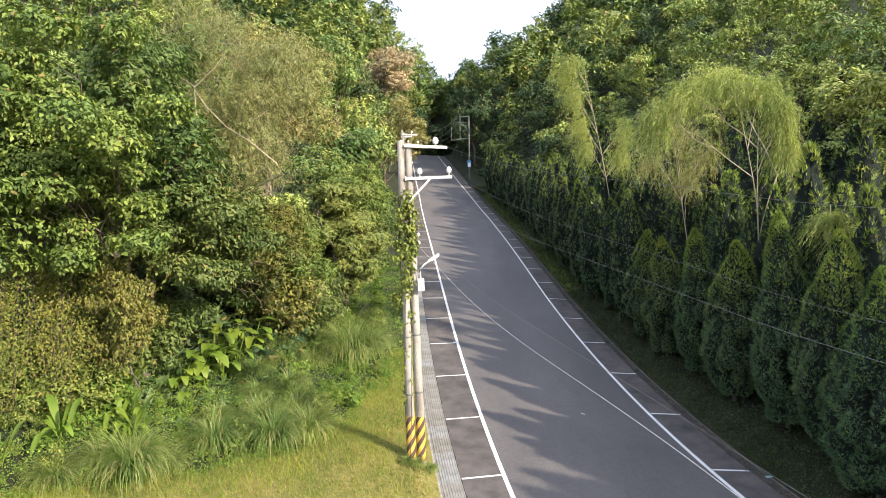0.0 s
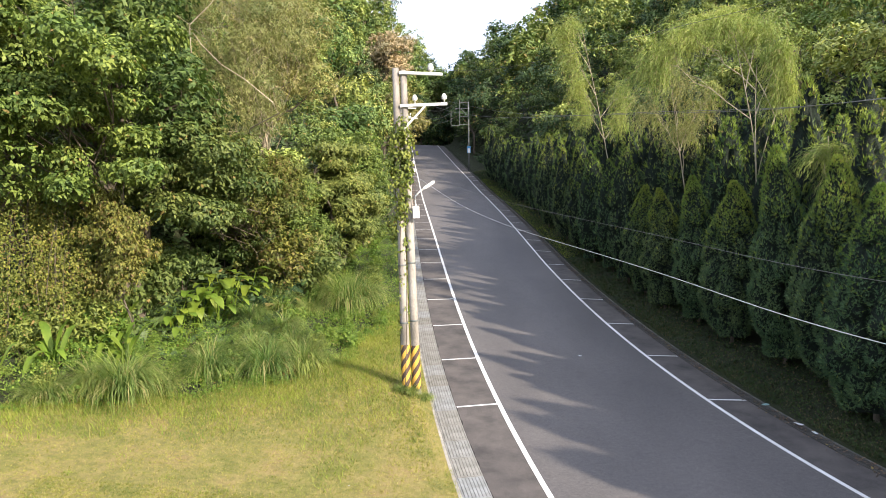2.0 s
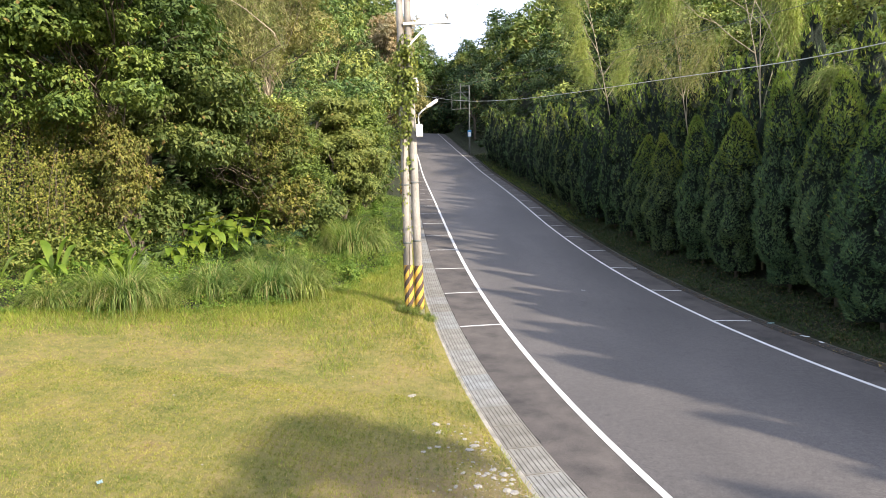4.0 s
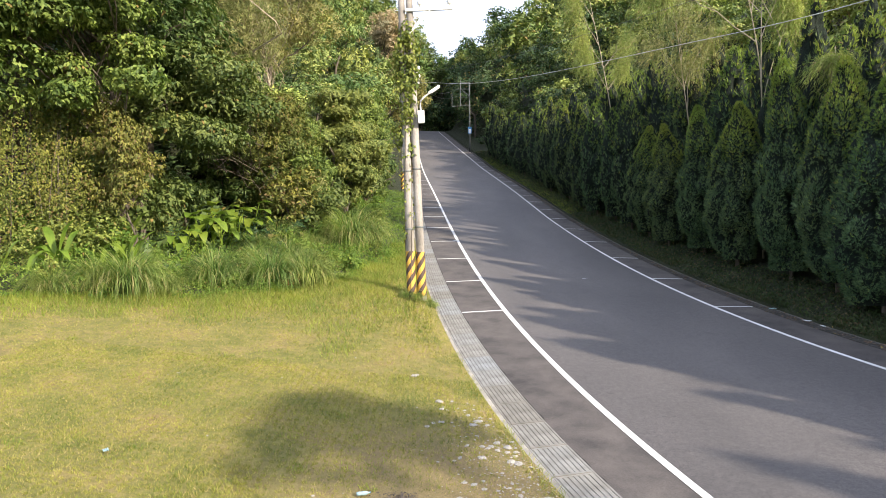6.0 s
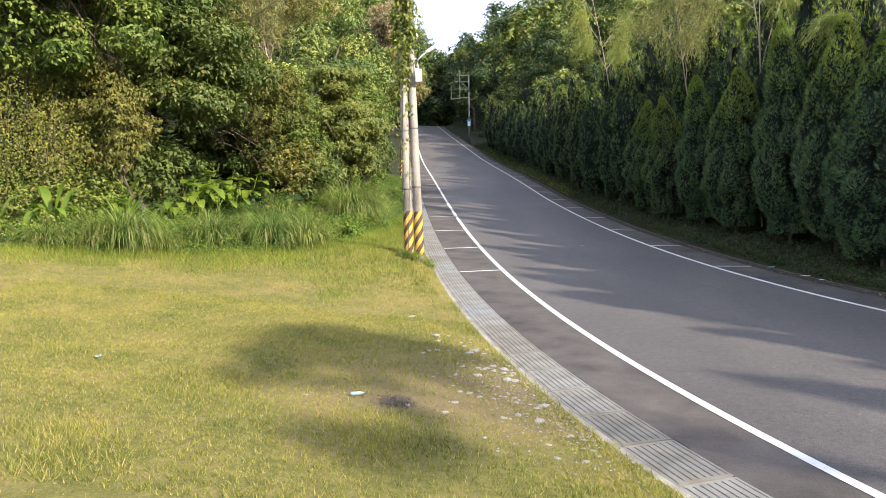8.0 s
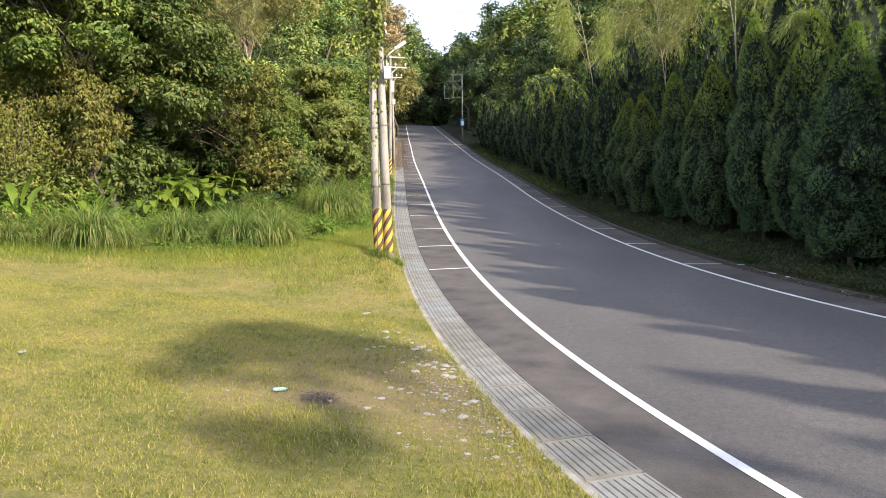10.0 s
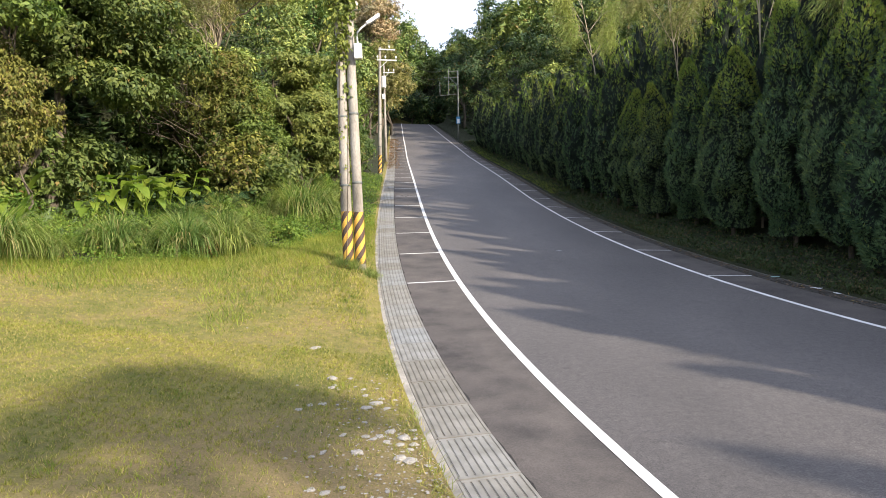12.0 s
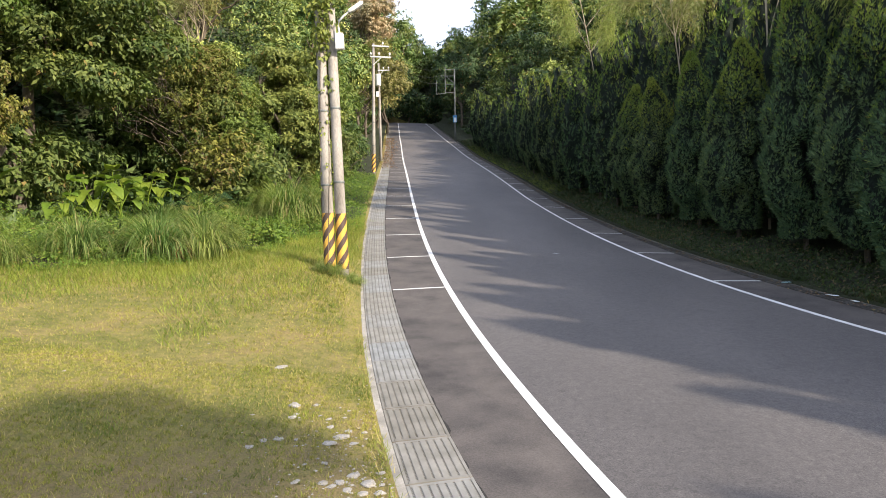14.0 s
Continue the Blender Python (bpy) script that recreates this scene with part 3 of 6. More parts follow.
# -- cypress hedge below the far slope --
def cypress_meshes(seed, h, r, n, size, rows=44, cols=40, wide=0.30):
    """A full, egg-shaped cypress: a lumpy body of upswept plumes, near-black for the shade in its clefts, clad in small
    flat sprays.
    """
    rng = rng_of(seed)
    ph = rng.random(4) * 6.3

    def girth(f):
        f = np.clip(f, 0, 1)
        return r * (0.50 + 0.50 * smooth(0.0, 0.32, f)) * np.clip(1.0 - f ** 2.1, 0.0, 1) ** 0.85 + 0.015

    def bend(f):
        return np.stack([0.25 * np.sin(f * 2.4 + ph[0]) * f, 0.25 * np.cos(f * 2.1 + ph[1]) * f, f * 0], -1)
    # plumes spread evenly over the skin
    cand_f, cand_a = rng.random(4000), rng.random(4000) * 2 * np.pi
    ok = rng.random(4000) < girth(cand_f) / r
    cand_f, cand_a = cand_f[ok], cand_a[ok]
    lf, la = [cand_f[0]], [cand_a[0]]
    for f, a in zip(cand_f, cand_a):
        da = np.abs((a - np.array(la) + np.pi) % (2 * np.pi) - np.pi) * girth(f)
        if np.all((da / (wide * 1.25)) ** 2 + ((f - np.array(lf)) * h / (wide * 1.9)) ** 2 > 1):
            lf.append(f)
            la.append(a)
    lf, la = np.array(lf), np.array(la)
    lw = wide * rng.uniform(0.8, 1.2, len(lf))
    lh = lw * rng.uniform(1.4, 2.2, len(lf))
    lo = rng.uniform(0.6, 1.3, len(lf))

    def skin(a, f):
        da = np.abs((a[:, None] - la + np.pi) % (2 * np.pi) - np.pi) * girth(f)[:, None] / lw
        dz = (f[:, None] - lf) * h / lh
        da = da * np.where(dz > 0, 1 + 0.5 * np.clip(dz, 0, 1), 1)
        val = (np.sqrt(np.clip(1 - da ** 2 - np.where(dz > 0, dz * 0.8, dz * 1.25) ** 2, 0, 1)) * lo).max(1)
        fine = 0.03 * np.sin(a * 13 + f * h * 9 + ph[2]) * np.sin(f * h * 11 + ph[3])
        return girth(f) * (0.66 + 0.10 * val + fine) + (0.74 * val - 0.20) * (0.08 + 0.92 * girth(f) / r), val

    def place(a, f, k):
        rad = skin(a, f)[0] * k
        return np.stack([np.cos(a) * rad, np.sin(a) * rad, 0.4 + f * (h - 0.4)], 1) + bend(f)
    f = 1 - np.sqrt(rng.random(n))
    f = np.where(rng.random(n) < 0.35, rng.random(n), f)
    a = rng.random(n) * 2 * np.pi
    val = skin(a, f)[1]
    stay = rng.random(n) < (0.05 + 1.05 * val ** 1.5) * (0.45 + 0.55 * smooth(0.0, 0.2, f))
    f, a, val = f[stay], a[stay], val[stay]
    n = len(f)
    P = place(a, f, 0.95 + 0.11 * rng.random(n))
    up = place(a, np.clip(f + 0.006, 0, 1), 1.0) - place(a, np.clip(f - 0.006, 0, 1), 1.0)
    rt = place(a + 0.03, f, 1.0) - place(a - 0.03, f, 1.0)
    O = unit(np.cross(rt, up))
    D = unit(O * 0.65 + np.array([0, 0, 0.45]) + rng.normal(size=(n, 3)) * 0.28)
    R = unit(O * 0.8 + np.array([0, 0, 0.35]) + rng.normal(size=(n, 3)) * 0.2)
    S = unit(np.cross(D, R))
    length = size * rng.uniform(0.6, 1.35, n)
    sets = []
    for turn, kk, w in ((0.0, 1.0, 0.19), (0.5, 0.75, 0.17), (-0.5, 0.75, 0.17)):
        E = unit(D * math.cos(turn) + S * math.sin(turn))
        sets.append(leaf_tris(P - D * (0.2 * length)[:, None], E, R, length * kk, length * w))
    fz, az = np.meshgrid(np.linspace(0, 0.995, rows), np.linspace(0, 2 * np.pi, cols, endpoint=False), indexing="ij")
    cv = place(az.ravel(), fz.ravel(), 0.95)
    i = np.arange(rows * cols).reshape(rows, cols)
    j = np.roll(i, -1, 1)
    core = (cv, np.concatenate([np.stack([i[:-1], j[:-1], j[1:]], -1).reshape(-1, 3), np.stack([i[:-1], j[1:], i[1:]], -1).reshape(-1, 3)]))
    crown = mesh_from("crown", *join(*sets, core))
    for m in (LEAF_CYPRESS, CYPRESS_BODY_SHADE, LEAF_TIP_LIT):
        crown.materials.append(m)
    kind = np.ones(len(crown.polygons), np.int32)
    # paler sprays at crown tops and plume ends: new growth plus painted sunlight
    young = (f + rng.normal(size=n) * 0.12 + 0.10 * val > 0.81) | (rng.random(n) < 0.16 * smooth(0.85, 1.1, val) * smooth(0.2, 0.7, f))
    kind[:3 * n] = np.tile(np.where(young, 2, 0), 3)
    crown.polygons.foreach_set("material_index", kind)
    return crown, mesh_from("trunk", *tube_set([(0, 0, -0.3), (0.03, 0, 0.8), (0, 0, h * 0.6)], [0.09, 0.075, 0.03], 7))


def cypress_row():
    rng = rng_of(11)
    near = [cypress_meshes(20 + i, (6.9, 7.2, 6.4, 6.8)[i], (1.16, 1.05, 1.22, 1.1)[i], 23000, 0.13, 64, 60, 0.40) for i in range(4)]
    mid = [cypress_meshes(25 + i, (6.5, 6.9, 6.1)[i], (1.1, 1.0, 1.15)[i], 3900, 0.2, 34, 30, 0.42) for i in range(3)]
    far = [cypress_meshes(30 + i, (6.2, 6.7, 6.4)[i], (1.08, 0.98, 1.1)[i], 1150, 0.28, 22, 18, 0.46) for i in range(3)]
    unseen = [cypress_meshes(35, 6.4, 1.1, 420, 0.42, 18, 14, 0.46)]

    def plant(x, y, kinds, s, sz):
        crown, trunk = kinds[rng.integers(len(kinds))]
        ob = tagged(new("cypress_tree"), "dense dark green cypress tree with lighter tip in a hedge row", "tree", "cypress hedge along the road")
        ob.matrix_basis = at_ground(x, y, -0.1, rng.random() * 6.3, (s, s, sz))
        part("trunk", trunk, BARK_DARK, ob)
        part("crown", crown, [LEAF_CYPRESS, CYPRESS_BODY_SHADE, LEAF_TIP_LIT], ob)

    def beside(y, off):
        return float(line_x(y) + lane_w(y)) + BAY_R + RDRAIN_W + off
    # the front row beside the bend, tree by tree
    for y, off, s, sz in ((13.9, 1.75, 1.05, 1.02), (16.9, 1.65, 1.06, 0.95), (19.3, 2.25, 1.0, 1.12), (21.5, 2.3, 1.0, 1.1), (24.0, 1.9, 1.0, 0.98), (26.7, 2.0, 0.98, 0.92), (29.2, 1.6, 0.94, 0.84), (31.6, 1.6, 0.94, 0.88)):
        plant(beside(y, off), y, near, s * 0.89, sz)
    y = 34.2
    while y < 97:
        plant(beside(y, 1.5 + rng.normal() * 0.22), y + rng.normal() * 0.2, mid if y < 56 else far, rng.uniform(0.82, 1.0), rng.uniform(0.98, 1.2))
        y += 2.5 + rng.random() * 0.5
    # unseen rows beside the near bend, added and sized to shade the road
    y = -12.0
    while y < 12.0:
        plant(beside(y, 1.7 + rng.normal() * 0.2), y, unseen, rng.uniform(1.0, 1.15), rng.uniform(1.0, 1.2) * (0.9 if 1.0 < y < 6.0 else 1.2 if y > 6 else 1.16))
        y += 2.4 + rng.random() * 0.5
    for y in np.arange(-13.0, 15.5, 1.9):
        if not 1.5 < y < 5.5:
            plant(beside(y, 3.6 + rng.normal() * 0.2), y, unseen if y < 9 else far, rng.uniform(1.05, 1.2), rng.uniform(1.16, 1.28) + (0.08 if y > 6 else 0.0))
    for y in np.arange(13.0, 64.0, 1.5):
        plant(beside(y, 3.7 + rng.normal() * 0.2), y + 0.4, mid if y < 34 else far, rng.uniform(0.95, 1.08), rng.uniform(1.16, 1.3) if y < 20 else rng.uniform(1.27, 1.39) if y < 46 else rng.uniform(1.05, 1.18))
    # the ranks behind it, climbing the slope
    for row in range(1, 8):
        y = 13.0 + 3 * (row > 2) + (6 if row > 4 else 0)
        while y < (90, 62, 58, 54, 52, 50, 48)[row - 1]:
            yy = y + rng.normal() * 0.4 + (1.2 if row % 2 else 0)
            if rng.random() > (0.0, 0.1, 0.2, 0.3, 0.4, 0.45, 0.5)[row - 1]:
                plant(beside(yy, 1.9 + row * 2.5 + rng.normal() * 0.4), yy, mid if yy < 44 and row == 1 else far, rng.uniform(0.9, 1.12), rng.uniform(0.62, 0.84) + (0.42 if row < 3 and 17 < yy < 64 else 0.22 if yy > 30 else 0.0))
            y += 2.8 + rng.random() * 0.8


cypress_row()


# -- trees at the wood's edge beyond the lawn --
def broad_tree(seed, x, y, h, spread, n_cl, size, leaves, length, width, leaf, label, bark=BARK_DARK, r=0.16, stems=1, hang=0.25, z0=None, turn=0.0, each=6, flat=0.7, centre=None, shell=0.55, droop=0.2, small=False, twigs=1, blobs=None):
    rng = rng_of(seed)
    c = centre or (0, 0, h * 0.68)
    B = blobs or clumps(rng, n_cl, c, spread, size, flat)
    crown = foliage(rng, B, leaves // each, each, length, width, hang, 0.35, shell, droop=droop, small=small)
    return tree("tree", x, y, wood(rng, h * 0.72, B, r, stems=stems, twigs=twigs), crown, bark, leaf, label, turn=turn, z=z0)


broad_tree(101, -11.5, 22.0, 12.5, (3.4, 2.4, 3.9), 42, 0.9, 34000, 0.185, 0.10, LEAF_BROAD, "tall broadleaf tree with bright yellow-green leaves at the wood edge", r=0.12, flat=0.45, centre=(0.2, -2.5, 8.9))
broad_tree(102, -14.8, 22.2, 12.0, (3.2, 2.6, 4.6), 36, 1.0, 17000, 0.2, 0.105, LEAF_BROAD, "broadleaf tree with bright green leaves and bare inner branches", r=0.12, flat=0.45, centre=(0.2, -2.4, 7.8))
broad_tree(103, -9.2, 31.6, 8.4, (2.3, 2.4, 2.2), 30, 0.9, 20000, 0.2, 0.095, LEAF_DEEP, "dense green bushy tree in front of the wood", r=0.06, flat=0.5, stems=2, centre=(-0.3, -6.6, 4.7))
feathery = broad_tree(104, -8.5, 31.8, 14.0, (4.0, 2.8, 4.2), 36, 1.35, 38000, 0.22, 0.03, LEAF_OLIVE, "feathery olive-brown tree with bare pale branches", bark=BARK_SLENDER, r=0.06, hang=0.5, shell=0.25, small=True, twigs=4, each=8, centre=(-1.0, -4.6, 10.8))
dead = []
for pts, r0 in ((((-1.0, -1.5, 5.8), (1.4, -7.6, 6.6), (2.67, -8.3, 7.0), (2.48, -8.4, 7.42), (1.49, -8.4, 8.29), (0.68, -8.4, 8.84), (-0.01, -8.4, 9.59), (-0.4, -8.35, 10.2)), 0.028), (((-0.39, -8.4, 9.3), (-0.4, -8.4, 10.1), (-0.38, -8.4, 10.32), (-0.88, -8.4, 10.69)), 0.018), (((-0.38, -8.4, 10.32), (0.39, -8.4, 11.0), (0.72, -8.4, 11.4), (0.9, -8.4, 11.9)), 0.017), (((1.49, -8.4, 8.29), (1.7, -8.5, 9.0), (2.3, -8.4, 9.4)), 0.012)):
    dead.append(tube_set(np.array(pts), np.linspace(r0, r0 * 0.4, len(pts)), 6))
part("dead_branch", mesh_from("dead_branch", *join(*dead)), BARK_SLENDER, feathery, "bare pale winding branch")
broad_tree(105, -7.8, 31.0, 7.0, (1.4, 1.8, 2.0), 16, 0.9, 16000, 0.16, 0.07, LEAF_VINE, "brownish thicket of twiggy shrubs and climbers", r=0.03, stems=3, shell=0.4, small=True, centre=(-0.2, -1.0, 4.9))
broad_tree(106, -5.6, 36.5, 8.2, (2.4, 2.1, 3.0), 36, 0.95, 32000, 0.215, 0.105, LEAF_TIER, "rounded broadleaf tree leaning over the verge", r=0.13, stems=2, flat=0.4, small=True, centre=(0, -0.3, 4.3))
broad_tree(107, -11.6, 24.0, 15.0, (3.6, 3.0, 4.4), 26, 1.4, 15000, 0.27, 0.135, LEAF_DEEP, "dark green tree behind the wood edge", r=0.2, flat=0.55, small=True)
broad_tree(108, -10.8, 21.1, 5.8, (1.2, 0.8, 1.8), 20, 0.62, 15000, 0.12, 0.065, LEAF_VINE, "rounded tangle of brownish climbers over a shrub", r=0.04, shell=0.35, small=True, hang=0.8, centre=(0, 0, 3.7))
broad_tree(118, -8.3, 29.8, 6.4, (1.3, 0.7, 2.2), 16, 0.6, 14000, 0.12, 0.065, LEAF_DEEP, "curtain of green climbers and weeds", r=0.02, stems=3, shell=0.3, small=True, hang=0.6, centre=(0, 0, 4.0))
broad_tree(110, -7.0, 31.5, 5.4, (1.5, 1.2, 2.0), 15, 0.72, 14000, 0.15, 0.075, LEAF_BROAD, "leafy green shrub at the wood edge", r=0.07, stems=3, shell=0.45, small=True)
broad_tree(111, -6.2, 46.5, 8.5, (2.4, 3.0, 2.8), 20, 1.2, 20000, 0.22, 0.10, LEAF_BROAD, "broadleaf tree over the roadside verge", r=0.14, stems=2, small=True)
broad_tree(112, -8.8, 33.5, 15.5, (3.2, 2.6, 4.4), 28, 1.25, 22000, 0.24, 0.06, LEAF_OLIVE, "olive-brown tree in the wood above the verge", r=0.16, flat=0.5, small=True)
broad_tree(114, -8.6, 97.0, 22.0, (4.6, 3.2, 4.4), 44, 1.25, 14000, 0.32, 0.18, LEAF_WOOD_D, "tall tree with pale cream flower heads beside the upper road", r=0.22, small=True, twigs=0, centre=(1.2, 0, 17.2))
broad_tree(115, -8.2, 86.0, 14.0, (3.0, 3.0, 4.6), 26, 1.3, 10000, 0.32, 0.14, LEAF_OLIVE, "tall olive-brown tree leaning over the upper road", r=0.25, small=True, twigs=0, centre=(3.2, 0, 10.0))
broad_tree(116, -6.6, 113.0, 13.0, (4.0, 3.4, 4.4), 22, 1.6, 8000, 0.38, 0.19, LEAF_WOOD_B, "tall dark tree overhanging the crest of the road", r=0.25, small=True, twigs=0)
broad_tree(117, 6.6, 119.0, 12.0, (4.0, 3.4, 4.4), 22, 1.6, 8000, 0.38, 0.19, LEAF_WOOD_B, "tall dark tree overhanging the crest of the road", r=0.25, small=True, twigs=0)
for k, (tx, ty, th, lf) in enumerate(((-8.2, 62.0, 11.5, LEAF_WOOD_A), (-8.6, 71.0, 13.5, LEAF_WOOD_C), (-9.0, 79.0, 14.5, LEAF_WOOD_A), (-11.5, 92.0, 15.5, LEAF_WOOD_B), (-10.8, 107.0, 16.0, LEAF_WOOD_A), (-9.5, 117.0, 17.0, LEAF_WOOD_A), (-13.5, 84.0, 15.0, LEAF_WOOD_A), (-14.5, 99.0, 15.0, LEAF_WOOD_C), (-14.5, 112.0, 15.0, LEAF_WOOD_A), (-9.5, 128.0, 16.0, LEAF_WOOD_B), (-9.8, 137.0, 15.0, LEAF_WOOD_A), (7.2, 130.0, 11.0, LEAF_WOOD_B))):
    broad_tree(150 + k, tx, ty, th, (3.2, 3.2, th * 0.3), 22, 1.5, 6000, 0.40, 0.2, lf, "tall green tree on the bank beside the upper road", r=0.22, small=True, twigs=0)
# a thin crown beyond the hedge; its clumps stand up the sun's way from the patches they shade on the lawn
shade_rng, shade = rng_of(1130), []
for sx, sy, size in ((-2.95, 8.3, 0.42), (-2.95, 9.2, 0.5), (-2.9, 10.1, 0.55), (-2.8, 10.9, 0.55), (-2.15, 10.6, 0.55), (-2.2, 11.3, 0.4), (-1.5, 10.6, 0.55), (-0.9, 10.5, 0.5), (-0.3, 10.3, 0.5), (0.4, 10.0, 0.45), (-1.7, 9.9, 0.4), (-1.3, 6.1, 0.38), (-0.7, 5.7, 0.4), (0.0, 5.9, 0.36), (-0.9, 9.2, 0.34), (-1.8, 8.0, 0.26), (0.2, 8.6, 0.3), (-0.4, 7.0, 0.3), (-0.9, 8.2, 0.32), (-2.3, 9.3, 0.32), (-0.1, 9.3, 0.36), (-1.5, 9.2, 0.3)):
    up = 12.4 + shade_rng.uniform(-0.7, 0.7)
    shade.append((sx + SUN_AZ[0] * up / math.tan(SUN_EL) - 18.7, sy + SUN_AZ[1] * up / math.tan(SUN_EL) + 5.9, up - 0.6 - float(ground(18.7, -5.9)), size, size, size * 0.5))
broad_tree(113, 18.7, -5.9, 14.8, None, 0, 0, 5000, 0.24, 0.12, LEAF_BROAD, "spreading roadside tree that shades the lawn", r=0.12, blobs=shade, twigs=0)
# dark leaves on the first nine put the crest tunnel's shade into colour
for k, (tx, ty, th) in enumerate(((-9.5, 156.0, 12), (-4.2, 157.0, 10), (-1.0, 158.0, 10), (2.2, 157.0, 10), (5.0, 154.0, 11), (-10.0, 148.0, 12), (6.0, 146.0, 10), (-10.5, 140.0, 13), (6.5, 138.0, 10), (-9.0, 164.0, 16), (-5.5, 168.0, 17), (-2.2, 172.0, 14), (-12.5, 168.0, 17), (1.0, 175.0, 13), (4.5, 170.0, 12), (8.5, 165.0, 11), (-15.5, 160.0, 16), (-18.5, 163.0, 15), (-21.5, 165.0, 15), (-24.5, 166.5, 15), (-17.0, 166.0, 15), (-20.0, 160.0, 14), (-23.0, 162.0, 14))):
    broad_tree(130 + k, tx, ty, th, (2.9, 2.4, th * 0.42), 20, 1.5, 2800, 0.68, 0.33, LEAF_WOOD_B if k < 9 else LEAF_WOOD_A, "dark tree closing the view beyond the crest", r=0.2, small=True, twigs=0, centre=(0, 0, th * 0.5))


def vine_curtain(seed, x, y, width, top, n, label):
    """Climbers that hang from the branches to the ground in strands, with gaps between them."""
    rng = rng_of(seed)
    ob = tagged(new("vine_curtain"), label, "climber", "hanging climbers at the wood edge")
    ob.matrix_basis = at_ground(x, y)
    stems, P = [], []
    bunch = rng.uniform(-width, width, max(3, n // 7))
    for k in range(n):
        x0 = bunch[rng.integers(len(bunch))] + rng.normal() * 0.1
        y0 = rng.normal() * 0.3
        h = top * rng.uniform(0.7, 1.1)
        z = np.linspace(-0.3, h, 9)
        lean = rng.normal() * 0.35
        px = x0 + lean * (z / h) + np.cumsum(rng.normal(size=9)) * 0.03
        py = y0 + 0.5 * (z / h) ** 2 + np.cumsum(rng.normal(size=9)) * 0.03
        pts = np.stack([px, py, z], 1)
        if k % 4 == 0:
            stems.append(tube_set(pts, np.linspace(0.014, 0.006, 9), 4))
        m = int(80 * h / 3)
        t = np.sort(rng.random(m)) ** 0.8
        w = 0.09 + 0.2 * np.abs(np.sin(t * 7 + k))
        c = np.stack([np.interp(t, np.linspace(0, 1, 9), pts[:, i]) for i in range(3)], 1)
        P.append(c + rng.normal(size=(m, 3)) * w[:, None] * (1, 0.8, 0.6))
    P = np.concatenate(P)
    P[:, 2] = np.maximum(P[:, 2], 0.05)
    q = len(P)
    D = unit(rng.normal(size=(q, 3)) * 0.6 + (0, -0.2, -0.8))
    N = unit(rng.normal(size=(q, 3)) * 0.45 + (0.35, -0.8, 0.5))
    part("foliage", mesh_from("foliage", *leaf_tris(P, D, N, rng.uniform(0.05, 0.12, q), rng.uniform(0.04, 0.075, q))), LEAF_CURTAIN, ob)
    part("stem", mesh_from("stem", *join(*stems)), BARK_DARK, ob)


for k, (vx, vy, vw, vt, vn) in enumerate(((-14.2, 19.7, 0.8, 5.4, 40), (-12.7, 20.2, 0.45, 4.6, 20), (-12.2, 20.2, 0.3, 4.0, 14), (-12.0, 20.9, 0.4, 5.0, 16), (-13.4, 21.0, 0.5, 6.2, 22))):
    vine_curtain(660 + k, vx, vy, vw, vt, vn, "curtain of hanging climbers with small " + ("yellow-green" if k % 2 else "brownish olive") + " leaves")


def shrub_kinds():
    kinds = []
    for i, (h, length, width, leaf, bark) in enumerate(((2.6, 0.20, 0.10, LEAF_DEEP, BARK_DARK), (3.4, 0.17, 0.08, LEAF_VINE, BARK_DARK), (3.0, 0.24, 0.11, LEAF_BROAD, BARK_DARK), (4.2, 0.22, 0.10, LEAF_DEEP, BARK_DARK), (3.8, 0.2, 0.05, LEAF_OLIVE, BARK_PALE))):
        rng = rng_of(600 + i)
        B = clumps(rng, 14, (0, 0, h * 0.52), (1.15, 1.15, h * 0.42), 0.62, 0.7)
        kinds.append((mesh_from("trunk", *wood(rng, h * 0.6, B, 0.04, stems=2, twigs=0)), mesh_from("crown", *foliage(rng, B, 640, 5, length, width * 1.25, 0.35, 0.35, 0.4, small=True)), leaf, bark))
    return kinds


def thickets():
    """Shrubs that close the wood's edge from the ground up."""
    rng = rng_of(610)
    kinds = shrub_kinds()
    names = ("dark green leafy shrub", "brownish shrub hung with climbers", "bright green broadleaf shrub", "tall dark green shrub", "olive twiggy shrub")
    spots = [(x, 23.6 + rng.normal() * 0.6) for x in np.arange(-16, -11.2, 1.6)] + [(x, 32.5 + rng.normal() * 0.6) for x in np.arange(-13.5, -7.0, 1.5)] + [(-6.4, 30.4), (-7.3, 29.6), (-8.5, 30.0), (-9.7, 30.8)]
    for y in np.arange(25.5, 66, 2.3):
        spots.append((float(line_x(y)) - 7.0 - 4.2 * float(1 - smooth(24, 40, y)) * 0.5 + rng.normal() * 0.5 - (3.5 if y < 31 else 0.0), y + rng.normal() * 0.4))
        if y > 42:
            spots.append((float(line_x(y)) - 5.3 + rng.normal() * 0.35, y + rng.normal() * 0.4))
    for x, y in spots:
        k = int(rng.choice(5, p=(0.28, 0.2, 0.24, 0.18, 0.10) if x < -10 or y > 26 else (0.5, 0.0, 0.2, 0.3, 0.0)))
        trunk, crown, leaf, bark = kinds[k]
        ob = tagged(new("shrub"), names[k] + " at the wood edge", "shrub", "shrubs along the wood edge")
        s = rng.uniform(0.85, 1.3)
        ob.matrix_basis = at_ground(x, y, -0.1, rng.random() * 6.3, (s, s, s * rng.uniform(0.9, 1.15)))
        part("trunk", trunk, bark, ob)
        part("crown", crown, leaf, ob)


thickets()


